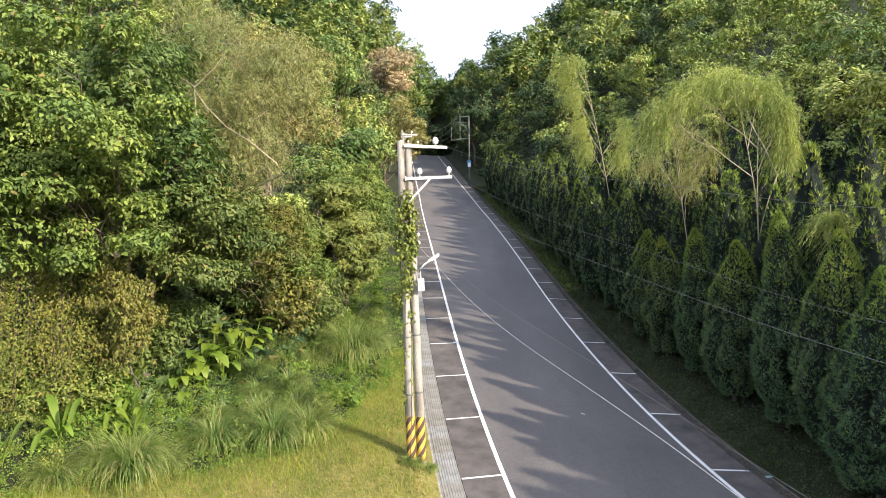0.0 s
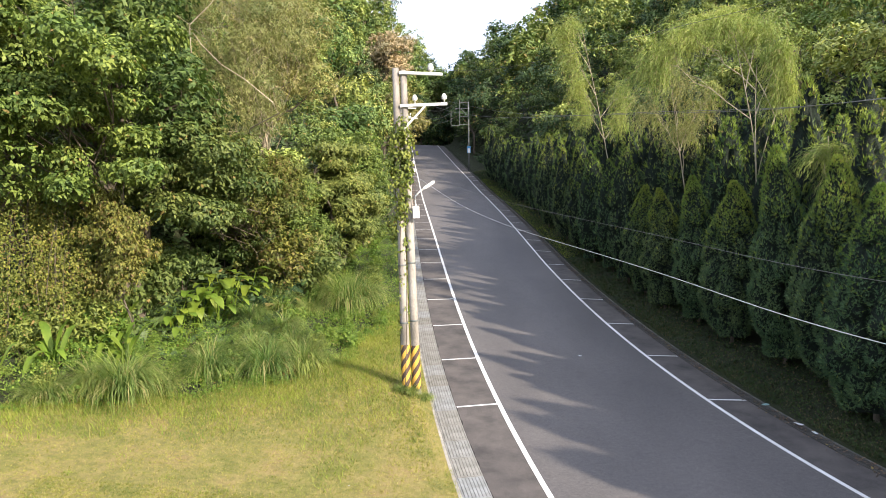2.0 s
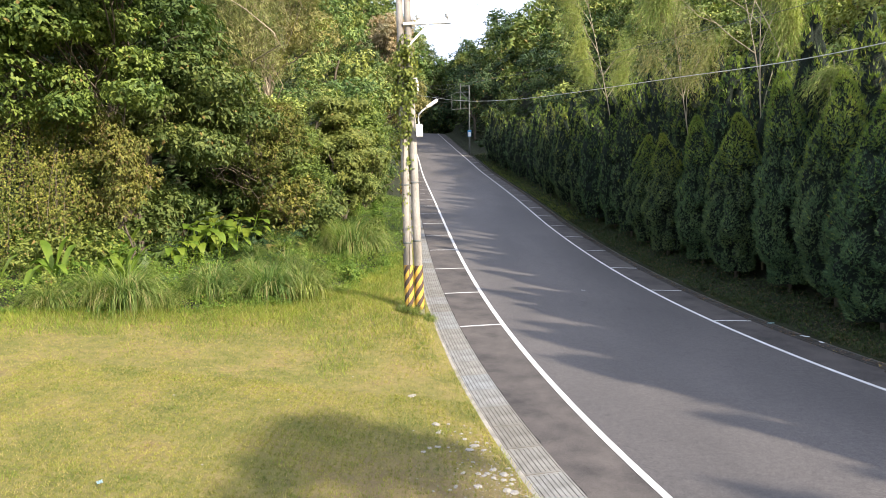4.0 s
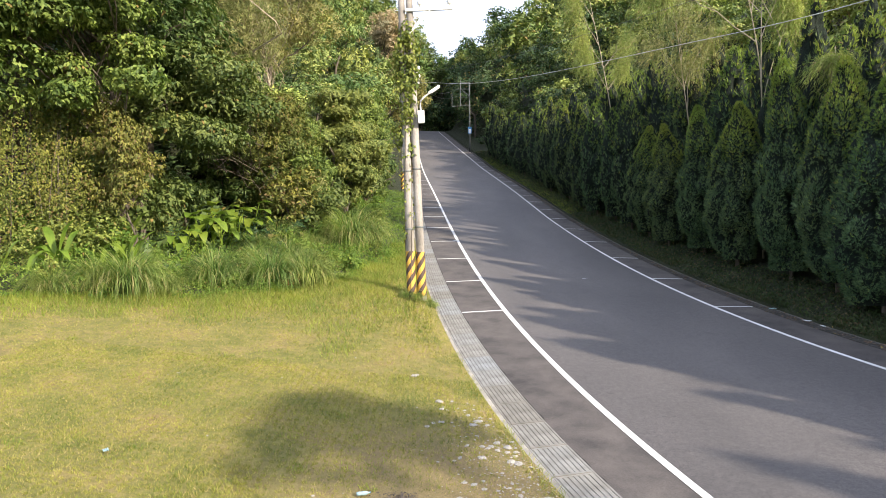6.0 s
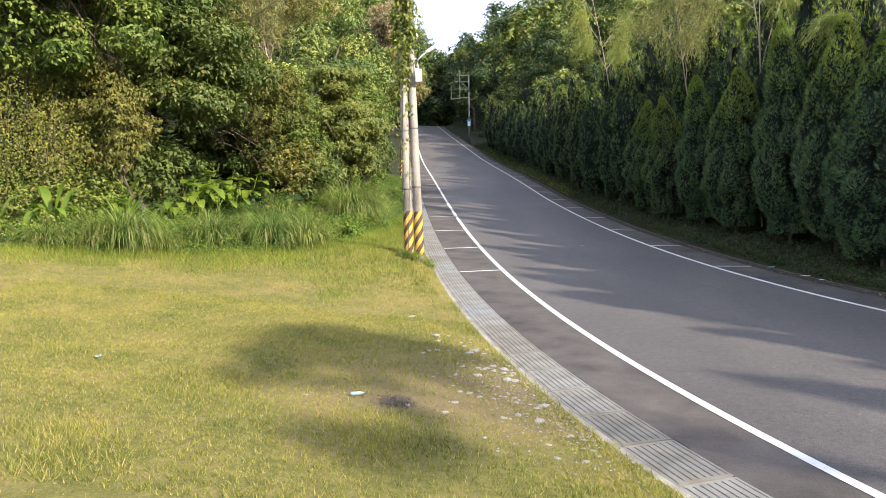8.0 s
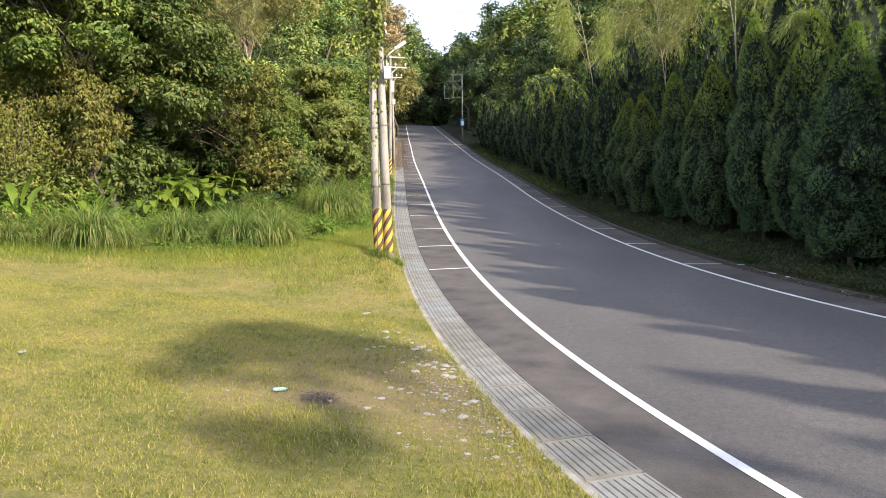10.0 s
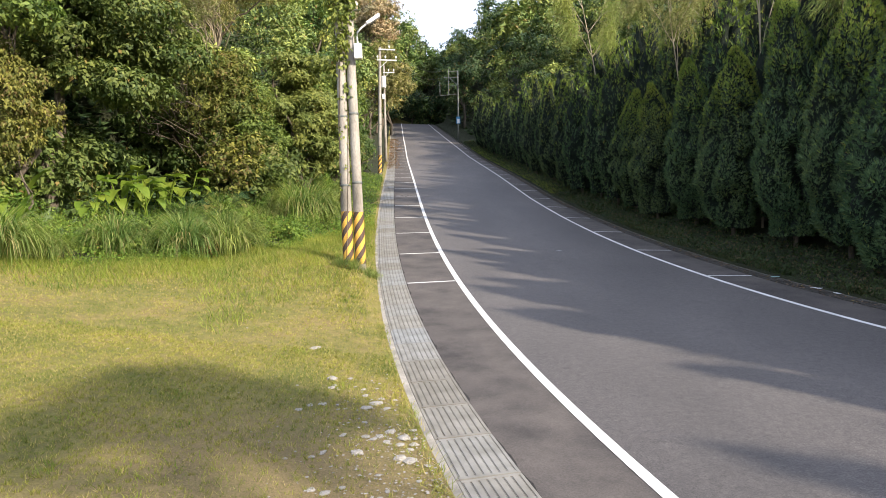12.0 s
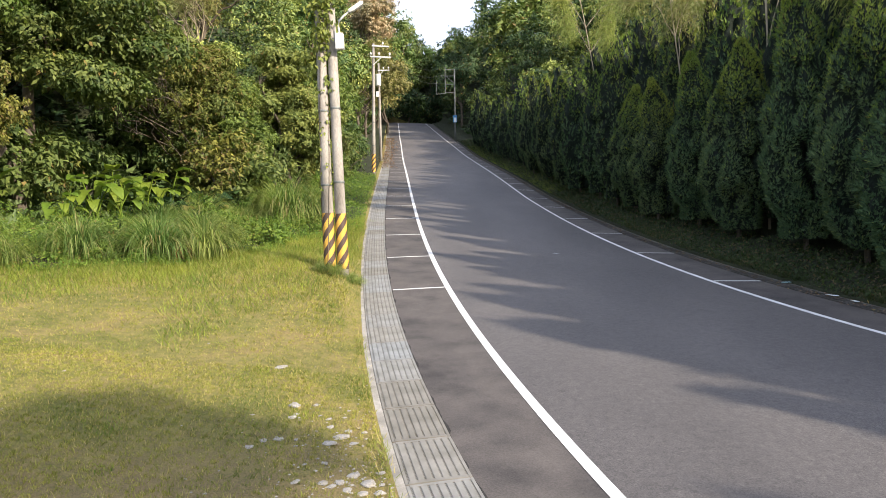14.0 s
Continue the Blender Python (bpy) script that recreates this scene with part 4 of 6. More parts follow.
def weeds():
    """Leafy weeds as tall as a person between the lawn and the trees."""
    rng = rng_of(640)
    kinds = []
    for i, (h, length, width, leaf) in enumerate(((1.5, 0.17, 0.085, COVER), (1.2, 0.13, 0.08, COVER), (1.9, 0.20, 0.09, LEAF_BROAD), (1.4, 0.24, 0.13, COVER))):
        B = clumps(rng, 9, (0, 0, h * 0.5), (0.6, 0.6, h * 0.4), 0.36, 0.8)
        kinds.append((mesh_from("stem", *wood(rng, h * 0.7, B[:5], 0.018, stems=1, twigs=0)), mesh_from("foliage", *foliage(rng, B, 165, 5, length * 0.82, width * 1.0, 0.3, 0.5, 0.25, small=True)), leaf))
    spots = [(rng.uniform(-14.5, -5.0), rng.uniform(20.1, 21.8)) for _ in range(40)] + [(x, 19.3 + rng.normal() * 0.25) for x in np.arange(-14, -6.2, 0.9)] + [(rng.uniform(-6.6, -3.6), rng.uniform(21.8, 34)) for _ in range(16)]
    spots += [(float(line_x(y)) - 4.2 - 1.6 * rng.random(), y) for y in rng.uniform(26, 50, 22)]
    tall = len(spots)
    while len(spots) < tall + 85:            # knee-high growth all over the bank
        x, y = rng.uniform(-13, -2.4), rng.uniform(15.5, 29)
        if 0.25 < float(fringe(x, y)) < 4.5 and float(lawn_side(x, y)) > 0.5:
            spots.append((x, y))
    for i, (x, y) in enumerate(spots):
        k = rng.integers(4)
        ob = tagged(new("weed_clump"), "clump of tall leafy green weeds before the wood", "weeds", "weeds before the wood")
        s = rng.uniform(0.8, 1.3) * (rng.uniform(0.24, 0.44) if i >= tall else 0.42 if y < 23 and x > -11.2 else 0.6 if 18 < y < 19.95 or x > -6.7 else 1.0)
        ob.matrix_basis = at_ground(x, y, -0.05, rng.random() * 6.3, (s, s, s))
        part("stem", kinds[k][0], BARK_DARK, ob)
        part("foliage", kinds[k][1], kinds[k][2], ob)


weeds()


# -- slender pale trees that rise above the hedge --
def slender_tree(seed, x, y, h, lean, B, n, label, stems=1, fork=0.0, pale=LEAF_PALE):
    """Thin smooth stems, a few limbs, and strands of narrow leaves that droop with the wind."""
    rng = rng_of(seed)
    sets = []
    for s in range(stems):
        f = np.linspace(0, 1, 12)
        ph = rng.random() * 6.3
        g = np.clip((f - fork) / (1 - fork), 0, 1)
        bx = (lean[0] + s * 0.95) * g ** 1.3 + 0.12 * np.sin(f * 5 + (0 if fork else ph)) * f
        p = np.stack([bx, lean[1] * f + 0.1 * np.cos(f * 4 + ph) * f, -0.3 + (h * (1 - 0.1 * s) + 0.3) * f], 1)
        sets.append(tube_set(p, np.linspace(0.046, 0.010, 12), 7))
        for b in B[s::stems]:
            k = int(np.clip(np.argmin(np.abs(p[:, 2] - (b[2] - 1.6))), 4, 10))
            q, qr = limb(rng, p[k], np.array(b[:3]) + (0, 0, b[5] * 0.3), 0.022, 0.006, 0.07, 6)
            sets.append(tube_set(q, qr, 5))
            for _ in range(4):
                e = np.array(b[:3]) + rng.normal(size=3) * np.array(b[3:]) * 0.6
                sets.append(tube_set(*limb(rng, q[rng.integers(2, 5)], e, 0.009, 0.003, 0.1, 5), 4))
    strands = n * 3 // 24
    bb = np.array([B[k] for k in rng.integers(0, len(B), strands)])
    P0 = bb[:, :3] + rng.normal(size=(strands, 3)) * bb[:, 3:] * 0.5 + np.array([0, 0, 0.25])
    a = rng.random(strands) * 2 * np.pi
    H = np.stack([np.cos(a) - 0.55, np.sin(a) * 0.8, np.zeros(strands)], 1)
    L = rng.uniform(0.5, 1.25, strands)
    t = np.tile(np.linspace(0.05, 1, 12), strands)[:, None]
    R = lambda v: np.repeat(v, 12, 0)
    P = R(P0) + R(H * L[:, None]) * t * 0.6 + np.array([0, 0, 1.0]) * R(L[:, None]) * (0.2 * t - 0.85 * t ** 2) + rng.normal(size=(strands * 12, 3)) * 0.03
    D = unit(R(H) * 0.6 + np.array([0, 0, 1.0]) * (0.2 - 1.7 * t) + rng.normal(size=(strands * 12, 3)) * 0.3)
    N = unit(rng.normal(size=(strands * 12, 3)) + np.array([0.4, -0.4, 0.6]))
    crown = leaf_tris(P, D, N, 0.2 * rng.uniform(0.6, 1.2, strands * 12), 0.019)
    return tree("slender_tree", x, y, join(*sets), crown, BARK_SLENDER, pale, label)


slender_tree(201, 10.9, 38.4, 14.2, (-1.9, 0, 0), [(-3.1, 0, 13.8, 0.55, 0.6, 0.7), (-2.5, 0, 14.2, 0.5, 0.5, 0.6), (-2.6, 0, 12.4, 0.4, 0.5, 0.9), (-2.2, 0, 10.6, 0.35, 0.5, 0.9), (-1.9, 0, 9.2, 0.3, 0.5, 0.8), (0.5, 0.2, 10.2, 0.5, 0.5, 0.9), (0.2, 0, 8.6, 0.4, 0.5, 0.8)], 13000, "slender leaning pale-barked tree with drooping light green foliage")
slender_tree(202, 11.9, 29.3, 11.2, (-1.2, 0, 0), [(-2.0, 0, 8.8, 0.7, 0.7, 0.9), (-0.7, 0, 9.9, 0.9, 0.8, 0.8), (0.5, 0, 9.0, 0.7, 0.7, 1.0), (-1.3, 0, 10.8, 0.8, 0.7, 0.6), (-0.4, 0, 7.9, 0.8, 0.7, 0.7)], 9000, "slender pale-barked tree with brownish feathery crown", pale=LEAF_OLIVE)
slender_tree(203, 12.3, 24.5, 11.6, (-0.7, 0, 0), [(-3.7, 0.2, 10.4, 0.6, 0.7, 0.8), (-2.6, 0, 11.4, 0.8, 0.8, 0.6), (-1.2, 0, 11.9, 0.9, 0.8, 0.5), (0.2, 0, 11.5, 0.8, 0.8, 0.6), (1.1, 0, 10.5, 0.4, 0.5, 0.7), (1.2, 0, 9.2, 0.22, 0.4, 0.6)], 21000, "forked pale-barked tree with light green umbrella crown", stems=3, fork=0.62)
slender_tree(204, 12.9, 20.7, 7.6, (-0.2, 0, 0), [(-0.3, 0, 6.9, 0.25, 0.4, 0.2), (0.1, 0, 7.0, 0.25, 0.4, 0.2), (0.4, 0, 6.5, 0.2, 0.3, 0.3)], 2600, "small weeping tree with yellow-green foliage behind the hedge")


# -- woods on both slopes --
WOOD_MATS = [LEAF_WOOD_A, LEAF_WOOD_B, LEAF_WOOD_C, LEAF_WOOD_D]


def slope_tree_meshes(seed, n, size):
    """Leaves on flat, tiered clumps, and the wood that bears them."""
    rng = rng_of(seed)
    B = clumps(rng, 14, (0, 0, 5.8), (2.5, 2.5, 1.8), 1.0, 0.38) + clumps(rng, 4, (0, 0, 3.4), (2.0, 2.0, 1.2), 0.95, 0.55)
    crown = foliage(rng, B, n // 5, 5, size, size * 0.55, 0.2, 0.4, 0.68, up=0.75, small=True)
    return crown, wood(rng, 5.6, B[:6], 0.15, twigs=0)


def slope_woods():
    rng = rng_of(77)
    near = []
    for i in range(6):
        c, w = slope_tree_meshes(300 + i, 4200, 0.24)
        near.append(([mesh_from("crown", *c) for m in WOOD_MATS], mesh_from("trunk", *w)))
    middle = [slope_tree_meshes(310 + i, 1700, 0.32)[0] for i in range(5)]
    far = [slope_tree_meshes(320 + i, 300, 0.75)[0] for i in range(5)]
    distant = [slope_tree_meshes(330 + i, 400, 0.62)[0] for i in range(5)]
    sets = {k: [] for k in range(4)}
    names = ("mid green", "dark green", "light green", "pale flowering")
    spots = [(a, b) for b in np.arange(12, 52, 4.4) for a in np.arange(-75, 95, 4.4)]
    spots += [(a, b) for b in np.arange(53, 92, 5.6) for a in np.arange(-75, 95, 5.6)]
    spots += [(a, b) for b in np.arange(92, 215, 4.3) for a in np.arange(-80, 95, 4.3)]
    for gx, gy in spots:
        x, y = gx + rng.normal() * 0.9, gy + rng.normal() * 0.9
        wd = float(wood_depth(x, y))
        u = x - float(line_x(y))
        g = u - float(lane_w(y)) - BAY_R - RDRAIN_W
        on_road = -3.5 < u < float(lane_w(y)) + 3.0
        if y > 154 and on_road:
            wd = 5
        left_ok = wd > (3.5 if y < 60 else 1.5 if y < 95 else 0.2) and u < 0
        right_ok = g > (11.0 if y < 52 else 9.0 if y < 62 else 4.5 if y < 94 else 2.0)
        if not (left_ok or right_ok or (y > 154 and on_road)):
            continue
        if abs(x) > 0.72 * (y + 4) + 3 or y < 16:
            continue
        far_in = (wd if u < 0 else g)
        if far_in > (62 if y < 92 else 74 if u > 0 else 42):
            continue
        # Right slope: lighter mix near, darker beyond, its sun and shade put into colour.
        kind = rng.choice(4, p=(0.42, 0.18, 0.39, 0.01) if u < 0 else (0.42, 0.12, 0.46, 0.0) if y < 75 else (0.42, 0.24, 0.34, 0.0) if y < 95 else (0.40, 0.42, 0.18, 0.0))
        s = rng.choice((0.62, 0.85, 1.05, 1.4), p=(0.25, 0.3, 0.3, 0.15)) * rng.uniform(0.9, 1.1)
        z = float(ground(x, y)) - 0.3 + 1.2 * math.sin(x * 0.31 + 1.3) * math.cos(y * 0.27) * float(smooth(3, 14, np.array(far_in)))
        if 0 < g < 12:
            s *= 0.55 + 0.035 * g
        a = rng.random() * 6.28
        if y < 50 and far_in < 20:
            me, tr = near[rng.integers(len(near))]
            ob = tagged(new("tree"), names[kind] + " broadleaf tree in the hillside woods", "tree", "hillside trees")
            ob.matrix_basis = Matrix.LocRotScale((x, y, z), Euler((0, 0, a)), (s, s, s * 1.1))
            part("trunk", tr, BARK_DARK, ob)
            part("crown", me[kind], WOOD_MATS[kind], ob)
        else:
            v, q = (middle if y < 105 and (0 < g < 40 or (u < 0 and wd < 9)) else far if y < 92 else distant)[rng.integers(5)]
            s *= 1.0 if y < 92 else 1.15
            c, sn = math.cos(a), math.sin(a)
            sets[kind].append((np.stack([(v[:, 0] * c - v[:, 1] * sn) * s + x, (v[:, 0] * sn + v[:, 1] * c) * s + y, v[:, 2] * s * 1.1 + z], 1), q))
    for kind, ss in sets.items():
        if ss:
            ob = part("woodland", mesh_from("woodland", *join(*ss)), WOOD_MATS[kind])
            tagged(ob, names[kind] + " tree crowns of the far hillside woods", "woodland", kind="stuff")


slope_woods()


# -- grasses --
def blade_set(rng, P, height, width, lean=0.4, bend=0.5, seg=3):
    """Arching blades: strips of quads that narrow to the tip."""
    n = len(P)
    a = rng.random(n) * 2 * np.pi
    H = np.stack([np.cos(a), np.sin(a), np.zeros(n)], 1)
    S = np.stack([-np.sin(a), np.cos(a), np.zeros(n)], 1)
    h = np.broadcast_to(height, n) * rng.uniform(0.6, 1.15, n)
    ln = lean * rng.uniform(0.2, 1.2, n)
    bd = bend * rng.uniform(0.4, 1.3, n)
    f = np.linspace(0, 1, seg + 1)
    vs = []
    for t in f:
        c = P + H * (h * (ln * t + bd * t * t))[:, None] + np.array([0, 0, 1.0]) * (h * (t - 0.45 * bd * t * t))[:, None]
        w = width * (1 - t ** 2.2) / 2 + 0.001
        vs += [c - S * w, c + S * w]
    v = np.stack(vs, 1).reshape(-1, 3)
    base = np.arange(n)[:, None] * (2 * (seg + 1))
    q = np.concatenate([base + np.array([2 * k, 2 * k + 1, 2 * k + 3, 2 * k + 2]) for k in range(seg)], 0)
    return v, q


def tuft_meshes(seed, n, r, h, width=0.022, curl=1.9, seg=6):
    """A fountain of blades that rise, arch over and hang at the tips."""
    rng = rng_of(seed)
    q = rng.random(n) ** 0.6
    a0 = rng.random(n) * 2 * np.pi
    c = np.stack([np.cos(a0) * q * r, np.sin(a0) * q * r, np.full(n, -0.05)], 1)
    a = a0 + rng.normal(size=n) * 0.9
    H = np.stack([np.cos(a), np.sin(a), np.zeros(n)], 1)
    S = np.stack([-np.sin(a), np.cos(a), np.zeros(n)], 1)
    length = h * rng.uniform(0.7, 1.15, n) * (1.1 - 0.25 * q)
    p0 = 0.05 + 0.45 * q * rng.uniform(0.5, 1.2, n)
    p1 = curl * rng.uniform(0.6, 1.35, n)
    vs = []
    for k in range(seg + 1):
        t = k / seg
        w = width * (0.6 + 0.8 * t) * (1 - t ** 2.2) / 2 + 0.001
        vs += [c - S * w, c + S * w]
        phi = p0 + p1 * ((k + 0.5) / seg) ** 1.4
        c = c + (H * np.sin(phi)[:, None] + np.array([0, 0, 1.0]) * np.cos(phi)[:, None]) * (length / seg)[:, None]
    base = np.arange(n)[:, None] * (2 * (seg + 1))
    quads = np.concatenate([base + np.array([2 * k, 2 * k + 1, 2 * k + 3, 2 * k + 2]) for k in range(seg)], 0)
    return mesh_from("foliage", np.stack(vs, 1).reshape(-1, 3), quads)


TUFTS = [tuft_meshes(400 + i, 760, 0.40, 1.75, 0.019, 2.35, 4) for i in range(3)]
TUFT_DRY = tuft_meshes(410, 150, 0.3, 0.9, 0.03, 2.2)


def grass_tuft(x, y, s, k=0, rust=False, hz=1.0):
    ob = tagged(new("grass_tuft"), "tall arching green silvergrass tuft" + (" with rust-brown dead blades" if rust else ""), "grass", "silvergrass tufts")
    ob.matrix_basis = at_ground(x, y, 0, x * 3.1 + y, (s, s, s * 1.25 * hz))
    part("foliage", TUFTS[k % 3], BLADE, ob)
    if rust:
        d = part("dead_foliage", TUFT_DRY, BLADE_RUST, ob, "rust-brown dead blades")
        d.location = (0.1, -0.6, 0)
    return ob


for i, (x, y, s, hz) in enumerate([(-5.75, 20.15, 0.95, 1.0), (-4.75, 20.7, 0.9, 1.0), (-7.4, 19.5, 0.8, 1.1), (-9.0, 17.4, 1.05, 0.95), (-9.9, 17.5, 0.75, 1.0), (-8.2, 18.0, 0.55, 0.9), (-10.7, 16.7, 0.7, 0.8), (-4.35, 28.6, 1.35, 1.05), (-3.75, 29.4, 1.1, 1.0), (-4.9, 29.6, 1.1, 1.0),
                                   (-6.6, 21.6, 0.8, 0.9), (-5.5, 22.6, 0.75, 0.9), (-7.3, 23.6, 0.7, 0.8), (-6.3, 24.6, 0.75, 0.9), (-7.9, 25.6, 0.7, 0.9), (-6.9, 26.9, 0.85, 0.9), (-5.9, 27.6, 0.7, 0.8), (-8.0, 21.2, 0.6, 0.8), (-7.6, 28.6, 0.9, 0.9), (-5.9, 31.6, 1.0, 0.9), (-4.2, 34.5, 0.8, 0.8), (-12.9, 16.1, 0.6, 0.8)]):
    grass_tuft(x, y, s, i, rust=i == 0, hz=hz)


for i, (x, y, s) in enumerate([(-0.72, 19.16, 0.22), (-1.05, 19.1, 0.24), (-1.4, 19.2, 0.2), (-0.6, 19.5, 0.2), (-1.2, 19.75, 0.24), (-0.35, 21.5, 0.16), (-0.62, 24.6, 0.2), (0.1, 18.2, 0.12), (-0.9, 27.5, 0.25), (-1.3, 31.0, 0.3)]):
    grass_tuft(x, y, s, i)


def scatter(rng, n, x0, x1, y0, y1, keep):
    x, y = rng.uniform(x0, x1, n), rng.uniform(y0, y1, n)
    k = keep(x, y)
    return x[k], y[k]


def turf_set(rng, P, height):
    """Short single-faced blades of turf."""
    n = len(P)
    a = rng.random(n) * 2 * np.pi
    S = np.stack([np.cos(a), np.sin(a), np.zeros(n)], 1) * (rng.uniform(0.0028, 0.0055, n) * (1 + 0.9 * smooth(10, 18, P[:, 1]) + 0.9 * smooth(5, 3, P[:, 1])))[:, None]
    tip = P + np.stack([rng.normal(size=n) * 0.5, rng.normal(size=n) * 0.5, np.ones(n)], 1) * (height * rng.uniform(0.5, 1.2, n))[:, None]
    return np.stack([P - S, P + S, tip], 1).reshape(-1, 3), np.arange(3 * n).reshape(-1, 3)


def lawn():
    rng = rng_of(500)

    def keep(x, y):
        d = lawn_side(x, y)
        bare = np.exp(-((x - 0.4) ** 2 / 1.3 + (y - 8.6) ** 2 / 5.0)) * 0.75 + np.exp(-((x + 1.2) ** 2 / 1.0 + (y - 8.2) ** 2 / 1.4)) * 0.45 + np.exp(-((x + 0.8) ** 2 / 0.35 + (y - 7.5) ** 2 / 0.12)) * 0.9
        worn = 0.22 * smooth(0.2, 0.9, np.sin(x * 3.3 + np.sin(y * 2.1) * 1.5) * np.cos(y * 2.9 + np.sin(x * 1.3)))
        return (d > 0.02) & (fringe(x, y) < 0.15) & (y < 29) & (rng.random(len(x)) > bare + worn)
    xa, ya = scatter(rng, 300000, -14, 4, 12, 29, keep)
    xb, yb = scatter(rng, 400000, -8.5, 4, 4.5, 13, keep)
    xc, yc = scatter(rng, 60000, -12, 5, -8, 4.5, keep)
    xd, yd = scatter(rng, 22000, -15, -8.5, -4, 13, keep)
    x, y = np.concatenate([xa, xb, xc, xd]), np.concatenate([ya, yb, yc, yd])
    P = np.stack([x, y, ground(x, y) - 0.01], 1)
    n = len(P)
    # blades gather into small tufts of unequal height
    near_by = np.argsort(np.floor(y * 7) * 1000 + np.floor(x * 7) + rng.random(n) * 0.5)
    lead = near_by[(np.arange(n) // 7) * 7]
    P[near_by, :2] += (P[lead, :2] - P[near_by, :2]) * 0.62 * (np.hypot(*(P[lead, :2] - P[near_by, :2]).T) < 0.3)[:, None]
    P[:, 2] = ground(P[:, 0], P[:, 1]) - 0.01
    vigour = np.empty(n)
    vigour[near_by] = rng.uniform(0.45, 1.75, n)[lead]
    v, q = turf_set(rng, P, vigour * (0.036 + 0.055 * smooth(14, 20, y) + 0.03 * smooth(0.0, 0.8, np.sin(x * 1.9 + y) * np.cos(y * 1.4 - x * 0.6)) * smooth(11, 6, y)))
    ob = part("lawn_grass", mesh_from("lawn_grass", v, q), BLADE_LAWN)
    tagged(ob, "short yellow-green lawn grass with dry patches", "grass", kind="stuff")


def long_grass():
    """Clumps of longer green grass, strewn over the lawn."""
    rng = rng_of(506)
    k = 110
    cy = 6 + 13.6 * rng.random(k) ** 1.2
    cx = rng.uniform(-9, 3.4, k)
    r = rng.uniform(0.1, 0.42, k)
    m = 60
    a = rng.random(k * m) * 2 * np.pi
    q = np.repeat(r, m) * np.sqrt(rng.random(k * m))
    x, y = np.repeat(cx, m) + np.cos(a) * q, np.repeat(cy, m) + np.sin(a) * q
    bare = np.exp(-((x + 0.2) ** 2 / 1.6 + (y - 9.0) ** 2 / 3.0))
    ok = (lawn_side(x, y) > 0.03) & (fringe(x, y) < 0.3) & (rng.random(len(x)) > bare * 0.9)
    P = np.stack([x[ok], y[ok], ground(x[ok], y[ok]) - 0.01], 1)
    ob = part("lawn_clumps", mesh_from("lawn_clumps", *blade_set(rng, P, 0.075, 0.006, 0.4, 0.6, 2)), BLADE_EDGE)
    tagged(ob, "clumps of longer fresh green grass in the lawn", "grass", kind="stuff")
    # ragged growth spilling over the kerb
    rng = rng_of(507)
    y = rng.uniform(5, 30, 3000)
    y = y[np.sin(y * 3.1) + np.sin(y * 1.3 + 2) + rng.normal(size=len(y)) * 0.5 > 0.1]
    d = np.abs(rng.normal(size=len(y))) * 0.13 - 0.03
    x = line_x(y) - bay_w(y) - DRAIN_W - KERB_W - d
    P = np.stack([x, y, np.maximum(ground(x, y), road_h(x - line_x(y), y) + 0.01)], 1)
    ob = part("kerb_grass", mesh_from("kerb_grass", *blade_set(rng, P, 0.10, 0.008, 0.6, 0.8, 1)), BLADE_LAWN)
    tagged(ob, "ragged green grass growing along the drain kerb", "grass", kind="stuff")


